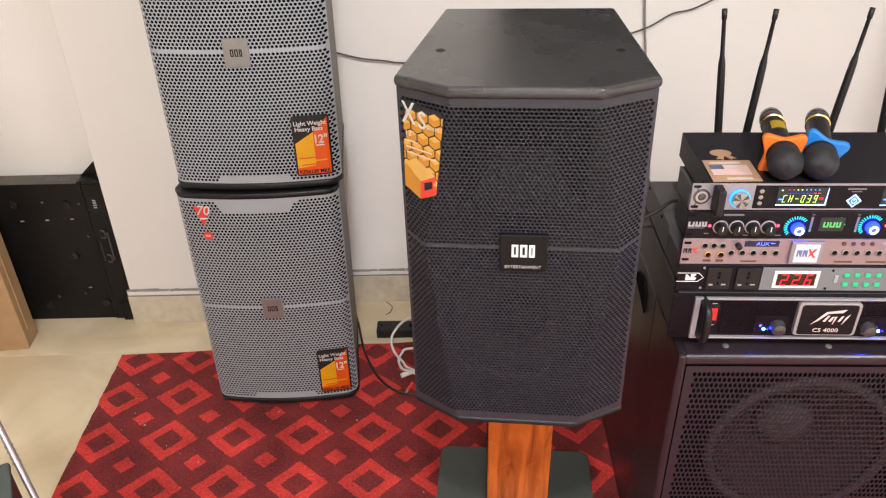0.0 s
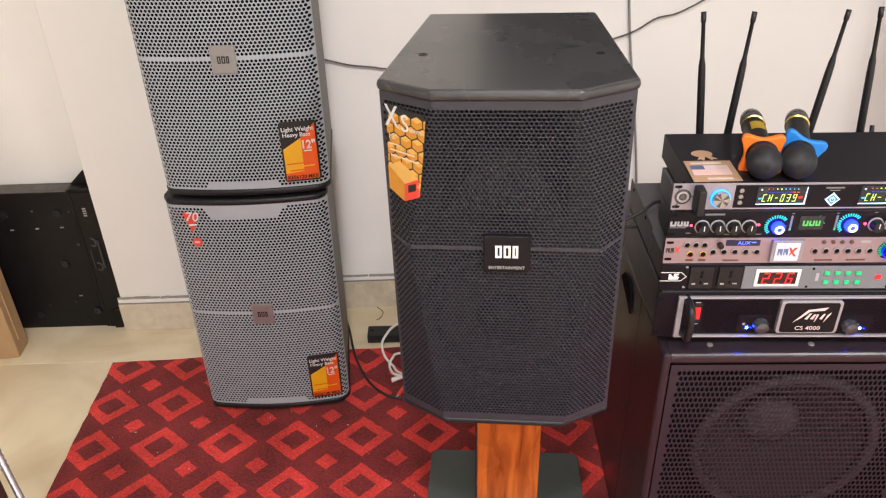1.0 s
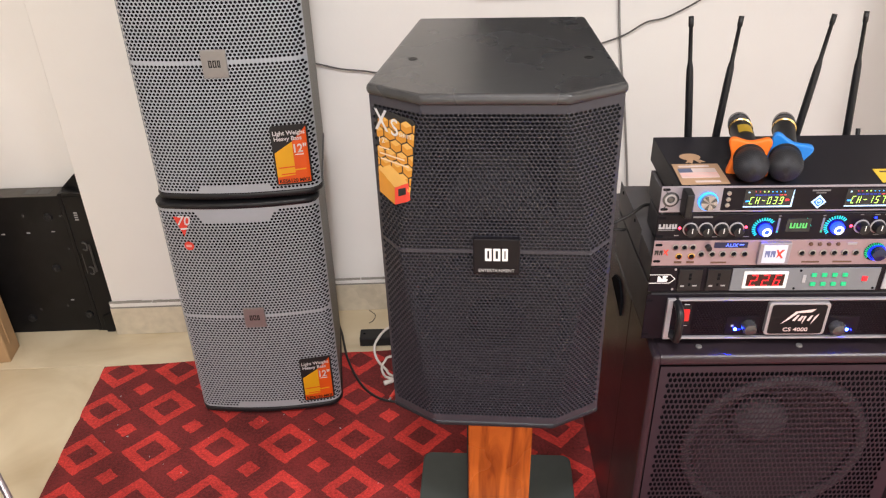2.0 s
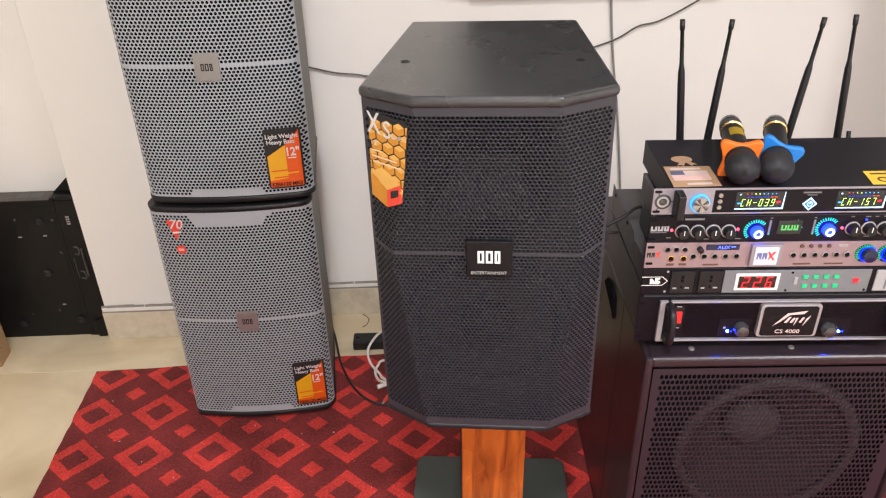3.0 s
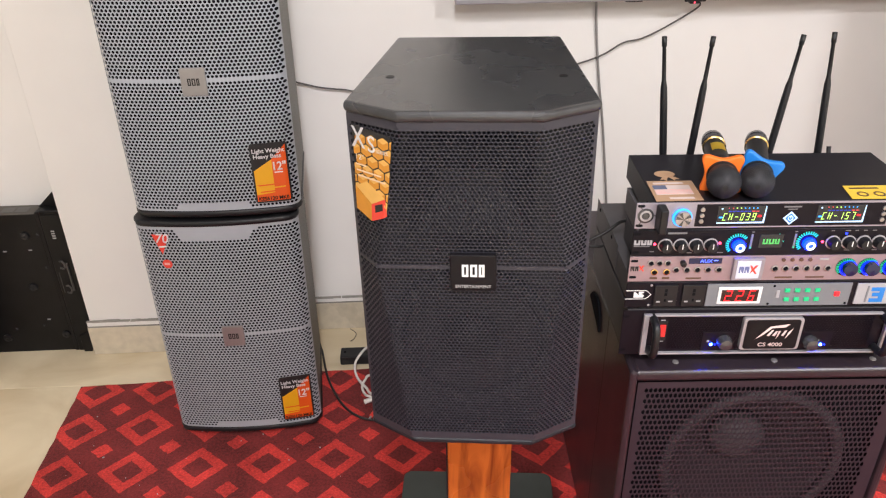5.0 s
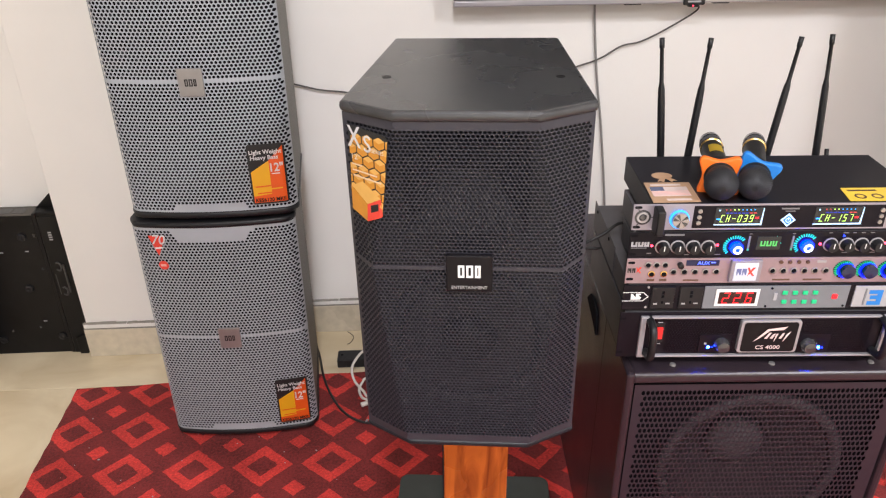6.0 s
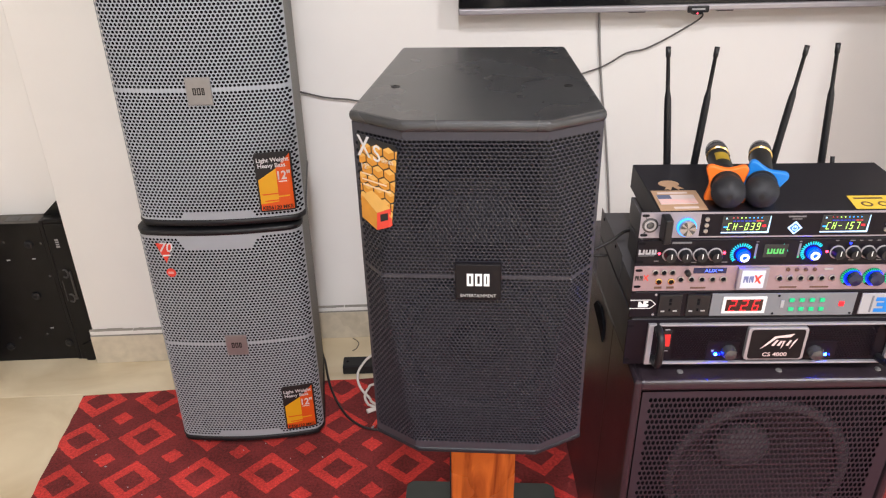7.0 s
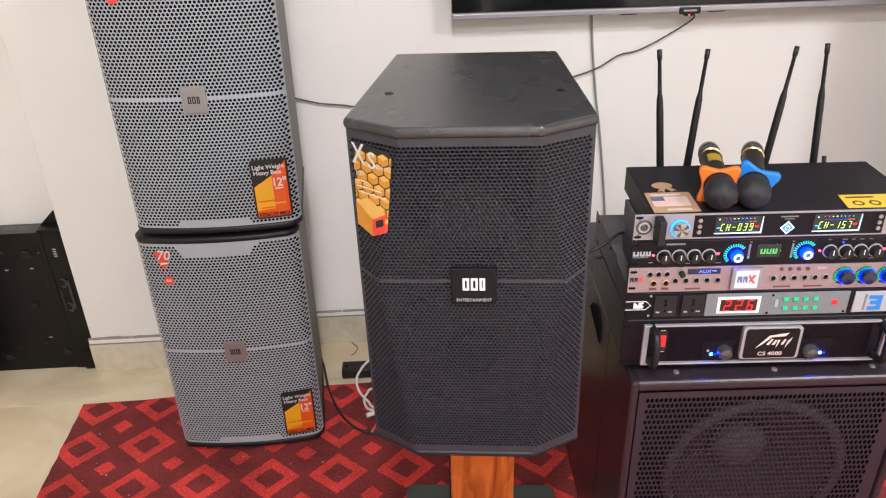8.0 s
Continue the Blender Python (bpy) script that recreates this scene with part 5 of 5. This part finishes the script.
# ---- microphones ----
def microphone(head, tail, ringmat, colour, lbl, rolled):
    h, q = Vector(head), Vector(tail)
    axis = (q - h).normalized()
    t = thing("microphone", h.x / S, h.y / S, 0.917 / S, 0, "black handheld microphone with %s anti-roll ring, on the receiver" % colour, "microphone", "microphones on the receiver")
    turn = axis.to_track_quat("Z", "Y").to_matrix().to_4x4()
    m = Matrix.Translation((0, 0, h.z - 0.917)) @ turn
    n = (q - h).length
    ball = [(0.0, -0.0246)] + [(0.0248 * math.sin(radians(a)), -0.0248 * math.cos(radians(a))) for a in range(15, 100, 12)] + [(0.0230, 0.014), (0.0212, 0.024)]
    part("head", lathe(ball, 36, m), M_FOAM, t, "black wire mesh head", True)
    wires = bmesh.new()
    for k in range(40):
        for s in (1, -1):
            pts = []
            for j in range(9):
                a = radians(10 + j * 10.5)
                b = 2 * math.pi * k / 40 + s * j * 0.11
                pts.append(m @ Vector((0.0251 * math.sin(a) * math.cos(b), 0.0251 * math.sin(a) * math.sin(b), -0.0251 * math.cos(a))))
            tube(pts, 0.00045, 4, wires, 2)
    part("mesh", wires, M_WIRE, t, "woven dark steel mesh")
    part("collar", lathe([(0.0215, 0.022), (0.0236, 0.026), (0.0236, 0.033), (0.0210, 0.036)], 36, m), M_RUBBER, t)
    part("body", lathe([(0.0210, 0.036), (0.0182, 0.075), (0.0173, n - 0.03), (0.0182, n - 0.012), (0.0170, n), (0.0, n + 0.001)], 32, m), M_RUBBER, t, "tapered black body", True)
    part("tail_cap", lathe([(0.0184, n - 0.030), (0.0188, n - 0.012), (0.0176, n + 0.001), (0.0120, n + 0.0022), (0.0, n + 0.0022)], 32, m), M_GREYKNOB, t, "glossy dark tail cap", True)
    part("gold_band", lathe([(0.0176, n - 0.040), (0.0192, n - 0.039), (0.0192, n - 0.035), (0.0176, n - 0.034)], 32, m), M_GOLD, t, "gold band")
    out = []
    for k in range(60):
        a = 2 * math.pi * k / 60
        r = 0.0300 + 0.0118 * max(0, math.cos(4 * a)) ** 1.4 - 0.0045 * max(0, -math.cos(4 * a))
        out.append((r * math.cos(a + rolled), r * math.sin(a + rolled)))
    part("ring", prism(out, 0.028, 0.040, 0.003, m=m), ringmat, t, "%s silicone anti-roll ring" % colour)
    if lbl:
        pts = [(0.0184, 0.098), (0.0183, 0.132)]
        bm = bmesh.new()
        vs = [[bm.verts.new(m @ Vector(((r + 0.0006) * math.cos(b), (r + 0.0006) * math.sin(b), z))) for b in [radians(LBL + 10 * k) for k in range(8)]] for r, z in pts]
        for k in range(7):
            bm.faces.new((vs[0][k], vs[0][k + 1], vs[1][k + 1], vs[1][k]))
        bmesh.ops.solidify(bm, geom=bm.faces[:], thickness=0.0003)
        part("label", bm, M_YELLOWLBL, t, "yellow printed label")
    return t


LBL = 55
M_FOAM = material("mic_mesh_black", (0.007, 0.007, 0.008), 0.6, vary=0.2, scale=300, bump=0.6, bump_scale=900)
M_WIRE = material("dark_wire", (0.030, 0.031, 0.038), 0.5, 0.2, vary=0.1)
microphone((0.5677, 1.0500, 0.9450), (0.6205, 1.2400, 0.9385), M_ORANGEPL, "orange", True, radians(42))
microphone((0.6185, 1.0480, 0.9450), (0.6960, 1.2330, 0.9385), M_BLUEPLASTIC, "blue", False, radians(62))


# ---- television ----
def television():
    x0, x1 = 0.2205, 1.4150
    t = thing("television", 0.836 / S, 2.02 / S, 1.0265 / S, 0, "large black wall television with a silver lower edge", "television")
    wl, w = x0 - 0.836, x1 - 0.836
    part("screen", box(wl, w, -0.030, -0.008, 0.0165, 0.71, 0.002), M_SCREEN, t, "glossy black screen")
    part("bezel", box(wl, w, -0.036, -0.004, 0.0, 0.016, 0.004, 3), M_CHROME, t, "silver lower edge strip")
    part("back", box(wl + 0.012, w - 0.012, -0.0078, 0.0465, 0.02, 0.69, 0.008), M_RUBBER, t, "black plastic back")
    p = part("sensor_bar", box(-0.028, 0.028, -0.041, -0.0362, -0.004, 0.0135, 0.003), M_RUBBER, t, "dark sensor bar with a pale line")
    part("sensor_line", box(-0.017, 0.017, -0.0418, -0.041, 0.003, 0.0075, 0.0002), M_PAPER, p)
    part("standby_lamp", lathe([(0.0026, 0.0), (0.002, 0.002), (0.0, 0.0026)], 10, front(0.0, -0.0065, -0.034)), M_REDLED, p, "red standby lamp")
    part("sensor_stub", box(-0.012, 0.014, -0.036, -0.020, -0.010, -0.0005, 0.002), M_RUBBER, p)
    for a in (-0.155, 0.075):
        part("foot_slot", box(a - 0.022, a + 0.022, -0.028, -0.012, -0.0035, -0.0003, 0.001), M_RUBBER, t)
    return t


M_SCREEN = material("black_screen", (0.008, 0.008, 0.009), 0.12, vary=0.1)
television()


# ---- cables ----
def cable(pts, r, mat, label, name="cable"):
    x, y, z = pts[0]
    t = thing(name, x / S, y / S, z / S, 0, label, "cable")
    part("cord", tube([(a - x, b - y, c - z) for a, b, c in pts], r, 8), mat, t, smooth=True)
    return t, Vector((x, y, z))


M_GREYCORD = material("grey_cord", (0.26, 0.25, 0.24), 0.5, vary=0.08)
M_DIMCORD = material("dark_grey_cord", (0.07, 0.065, 0.06), 0.5, vary=0.08)
M_BLKCORD = material("black_cord", (0.02, 0.018, 0.018), 0.45, vary=0.1)
M_WHTCORD = material("white_cord", (0.72, 0.68, 0.64), 0.4, vary=0.05)
cable([(0.5975, 2.060, 1.045), (0.6005, 2.060, 1.0), (0.6117, 2.062, 0.90), (0.6278, 2.062, 0.788), (0.651, 2.062, 0.6527), (0.6832, 2.062, 0.4145), (0.70, 2.060, 0.20), (0.72, 2.02, 0.006)], 0.0032, M_GREYCORD, "grey cable hanging down the wall below the television")
cable([(0.840, 2.040, 1.0215), (0.8768, 2.052, 0.999), (0.8091, 2.055, 0.9523), (0.7352, 2.055, 0.9154), (0.6816, 2.055, 0.9036), (0.6292, 2.055, 0.873), (0.5647, 2.055, 0.8504), (0.40, 2.057, 0.805), (0.15, 2.058, 0.785), (-0.0284, 2.057, 0.7872), (-0.0815, 2.056, 0.7945), (-0.1419, 2.055, 0.8021), (-0.2015, 2.055, 0.8173), (-0.30, 2.03, 0.85), (-0.36, 1.95, 0.86)], 0.0023, M_DIMCORD, "thin dark cable drooping along the wall from the television")
cable([(-0.215, 1.93, 0.10), (-0.205, 1.935, 0.020), (-0.1983, 1.9178, 0.010), (-0.1715, 1.7935, 0.0105), (-0.1319, 1.6914, 0.0105), (-0.0891, 1.631, 0.0105), (-0.0338, 1.6018, 0.0105), (0.06, 1.60, 0.0105)], 0.0036, M_BLKCORD, "black cable running from the stacked loudspeakers over the rug")
cable([(0.02, 1.905, 0.070), (-0.0524, 1.8708, 0.060), (-0.0831, 1.8372, 0.045), (-0.0925, 1.812, 0.030), (-0.083, 1.7806, 0.0125), (-0.0568, 1.7362, 0.0125), (-0.0372, 1.706, 0.0125), (0.05, 1.66, 0.0125)], 0.0038, M_WHTCORD, "white cable looped on the rug behind the stand")
cable([(0.06, 1.80, 0.0125), (-0.0414, 1.7859, 0.020), (-0.0604, 1.7698, 0.0165), (-0.0689, 1.7412, 0.0125), (-0.0586, 1.7074, 0.0125), (-0.042, 1.686, 0.0215), (0.06, 1.64, 0.0125)], 0.0038, M_WHTCORD, "white cable curled on the rug behind the stand")
t = thing("plug", -0.0600 / S, 1.6740 / S, 0.0065 / S, 24, "white moulded plug lying on the rug", "plug")
part("body", cyl((0, 0, 0.0072), (0.045, 0, 0.0085), 0.0070, 0.0055, 14, bevel=0.001), M_WHTCORD, t)
t = thing("plug", -0.0430 / S, 1.6080 / S, 0.0065 / S, 66, "small red phono plug lying on the rug", "plug")
part("sleeve", cyl((0.008, 0, 0.0055), (0.040, 0, 0.0055), 0.0052, 0.0042, 14), M_STK_RED, t, "red sleeve")
part("tip", cyl((-0.004, 0, 0.0055), (0.0078, 0, 0.0055), 0.0028, n=10), M_CHROME, t, "metal tip")
cable([(-0.1206, 2.050, 0.0018), (-0.1006, 2.0234, 0.0018), (-0.1064, 1.993, 0.0018), (-0.1184, 1.9814, 0.0018)], 0.0011, M_BLKCORD, "short thin dark wire on the floor by the skirting", "wire")
cable([(0.33, 1.21, 0.715), (0.370, 1.2, 0.745), (0.4093, 1.2, 0.7686), (0.440, 1.2, 0.786), (0.4600, 1.2, 0.803), (0.4700, 1.19, 0.8115)], 0.0031, M_BLKCORD, "black signal cable behind the rack gear")
cable([(0.34, 1.21, 0.752), (0.380, 1.2, 0.757), (0.4101, 1.2, 0.7569), (0.4292, 1.2, 0.7558), (0.4375, 1.21, 0.752)], 0.0030, M_BLKCORD, "black power cable behind the rack gear")
cable([(1.235, 1.30, 0.0115), (1.226, 1.32, 0.10), (1.228, 1.35, 0.20), (1.240, 1.38, 0.24), (1.262, 1.40, 0.17), (1.270, 1.42, 0.0115)], 0.0052, M_STK_RED, "red-orange cable looped beside the subwoofer")

t = thing("power_strip", -0.1400 / S, 1.8620 / S, 0, -1, "black plastic power strip on the floor", "power strip")
part("body", box(0, 0.36, 0, 0.050, 0.0005, 0.031, 0.004), M_RUBBER, t, "black plastic body")
for k in range(4):
    part("socket", lathe([(0.0125, 0.0), (0.0125, 0.0006), (0.0, 0.0006)], 18, Matrix.Translation((0.11 + k * 0.06, 0.025, 0.031))), M_CLOTH, t)
part("end_screw", lathe([(0.004, 0.0), (0.0035, 0.0008), (0.0, 0.001)], 12, Matrix.Translation((0.014, 0.025, 0.031))), M_CLOTH, t)


# ---- things by the left wall ----
def leaning_amplifier():
    t = thing("rack_amplifier", -0.935 / S, 2.000 / S, 0, 0, "black steel rack amplifier standing on its side by the wall", "amplifier")
    h = 0.474
    up = pose(0, 0, 0, 90, 0, 0)
    part("case", box(-0.430, -0.042, 0.0, 0.060, 0.0, h, 0.002), M_AMPBLK, t, "black sheet steel case")
    # Top painted paler than the case, for dust and the light on it.
    part("top_cover", box(-0.430, -0.042, 0.001, 0.0605, h + 0.0004, h + 0.0016), M_LITDUSTY, t, "dusty grey cover edge with its lit tone painted in")
    part("front_panel", box(-0.0415, -0.030, -0.004, 0.060, 0.0, h + 0.008, 0.002), M_AMPBLK, t, "black front panel")
    part("panel_edge", prism([(-0.0298, 0.0), (0.012, 0.0), (0.042, 0.048), (0.040, h), (-0.0298, h)], -0.002, 0.006, 0.0035, m=up), M_AMPBLK, t)
    part("rack_ear", prism([(-0.042, 0.0), (0.026, 0.0), (0.028, 0.008), (0.017, 0.040), (0.011, 0.046), (0.004, 0.043)], -0.003, 0.003, 0.001, m=Matrix.Translation((0.0, 0.034, h + 0.009)) @ up), M_AMPBLK, t, "bent steel rack ear")
    part("ear_lip", box(-0.028, 0.036, -0.006, 0.030, h + 0.0005, h + 0.012, 0.003), M_AMPBLK, t)
    part("rack_ear", prism([(-0.010, 0.0), (0.014, 0.0), (0.040, 0.038), (0.036, 0.078), (-0.012, 0.060)], -0.003, 0.003, 0.001, m=Matrix.Translation((0.0, -0.0115, 0.001)) @ up), M_AMPBLK, t, "bent steel rack ear")
    for x, z in ((-0.087, 0.408), (-0.110, 0.235), (-0.24, 0.41), (-0.055, 0.062), (-0.235, 0.055)):
        part("rubber_foot", lathe([(0.013, 0.0), (0.012, 0.006), (0.006, 0.0075), (0.0, 0.006)], 18, front(x, z)), M_RUBBER, t, "round black rubber foot")
    for x, z in ((-0.158, 0.415), (-0.115, 0.095), (-0.20, 0.085), (-0.055, 0.30), (-0.052, 0.41)):
        part("screw", lathe([(0.0045, 0.0), (0.004, 0.0012), (0.0, 0.0016)], 10, front(x, z)), M_GREYKNOB, t, "dark screw head")
    for x, z in ((-0.085, 0.360), (-0.158, 0.358), (-0.232, 0.356), (-0.094, 0.118)):
        part("vent_slot", box(x - 0.005, x + 0.005, -0.0012, 0.0002, z - 0.0018, z + 0.0018), M_PAPER, t, "pale worn slot edge")
    for z in (0.228, 0.312):
        part("handle_loop", tube([(-0.012, -0.006, z - 0.012), (0.000, -0.011, z - 0.013), (0.005, -0.012, z), (0.000, -0.011, z + 0.012), (-0.010, -0.006, z + 0.010)], 0.0026, 6), M_WORN, t, "worn black handle mount")
    part("handle_bar", box(0.008, 0.013, -0.012, -0.006, 0.222, 0.318, 0.0015), M_WORN, t)
    part("handle_line", box(-0.0205, -0.0185, -0.0075, -0.006, 0.215, 0.285, 0.0005), M_WORN, t)
    for k in range(2):
        part("vent", box(-0.145 + k * 0.040, -0.110 + k * 0.040, 0.014, 0.046, h + 0.0018, h + 0.0024), M_WORN, t, "dark vent slot")
    for k in range(4):
        part("print_bar", box(-0.0085, 0.0015, -0.0068, -0.0061, 0.3975 + k * 0.0075, 0.4015 + k * 0.0075), M_GREYPRINT, t)
    return t


# Light on the amplifier's top is mixed into this dusty grey.
M_LITDUSTY = material("lit_dusty_steel", (0.115, 0.105, 0.092), 0.6, vary=0.25, scale=30, spec=0.2)
M_WORN = material("worn_black_steel", (0.050, 0.048, 0.046), 0.35, vary=0.4, scale=120, wear=0.02)
leaning_amplifier()

t = thing("carton", -1.1860 / S, 1.8500 / S, 0, 6.0, "plain brown cardboard carton standing on the floor", "carton")
part("box_wall", box(-0.34, 0.0, 0.0, 0.080, 0.0, 0.62, 0.004), M_CARD, t, "brown corrugated card")
part("flap_edge", box(-0.30, 0.0035, 0.026, 0.032, 0.05, 0.60, 0.001), M_CARD, t)

M_POLE = material("dull_chrome", (0.30, 0.25, 0.26), 0.3, 0.6, vary=0.1)
t = thing("flight_case", -0.600 / S, 0.86 / S, 0, 28, "grey-topped black equipment box on the floor", "equipment box")
part("body", box(-0.40, 0.0, -0.40, 0.0, 0.0, 0.553, 0.006), M_BLACK, t, "black textured side")
part("lid", box(-0.402, 0.002, -0.402, 0.002, 0.5535, 0.566, 0.004), M_BASE, t, "grey lid")
t = thing("microphone_stand", -0.53 / S, 0.80 / S, 0, 0, "thin chrome microphone stand leaning by the box", "microphone stand")
p0, p1 = Vector((-0.621 + 0.53, 0.898 - 0.80, 0.632)), Vector((-0.554 + 0.53, 0.825 - 0.80, 0.510))
way = (p1 - p0).normalized()
part("tube", cyl(p0 - way * 0.9, p1 + way * 0.42, 0.0052, n=14), M_POLE, t, "chrome tube")
for k in range(4):
    c = p0 + way * (0.055 + 0.009 * k)
    part("collar", cyl(c, c + way * 0.004, 0.0061, n=18), M_POLE, t, "chrome collar ring")


# ---- crumbs on the rug ----
def crumbs():
    rng = random.Random(11)
    bm = bmesh.new()
    for k in range(46):
        x, y = rng.uniform(-0.82, 0.45), rng.uniform(1.15, 1.72)
        r = rng.uniform(0.0008, 0.0022)
        m = pose(x, y, 0.0068 + r * 0.6, rng.uniform(0, 90), rng.uniform(0, 90), rng.uniform(0, 90)) @ Matrix.Diagonal((r * rng.uniform(0.7, 1.8), r, r * 0.7, 1))
        bmesh.ops.create_icosphere(bm, subdivisions=1, radius=1, matrix=m)
    return tagged(part("crumb", bm, M_PAPER), "tiny pale crumbs and lint scattered on the red rug", "crumbs", kind="stuff")


crumbs()


# ---- floor tiles ----
def floor_tiles():
    n = 0.80
    bm = box(-n / 2 + 0.0008, n / 2 - 0.0008, -n / 2 + 0.0008, n / 2 - 0.0008, -0.0038, 0.0, 0.0006, 1)
    me = bpy.data.meshes.new("tile")
    bm.to_mesh(me)
    bm.free()
    me.materials.append(M_TILE)
    for j in range(-7, 2):
        for i in range(-4, 6):
            x, y = -0.62 + (i - 0.5) * n, 1.818 + (j - 0.5 + 1) * n
            if y - n / 2 > WALL_Y or x - n / 2 > X1 or x + n / 2 < X0 or y + n / 2 < Y0:
                continue
            ob = new("tile", me)
            ob.parent = floor
            ob.location = (x, y, 0.0)


floor_tiles()
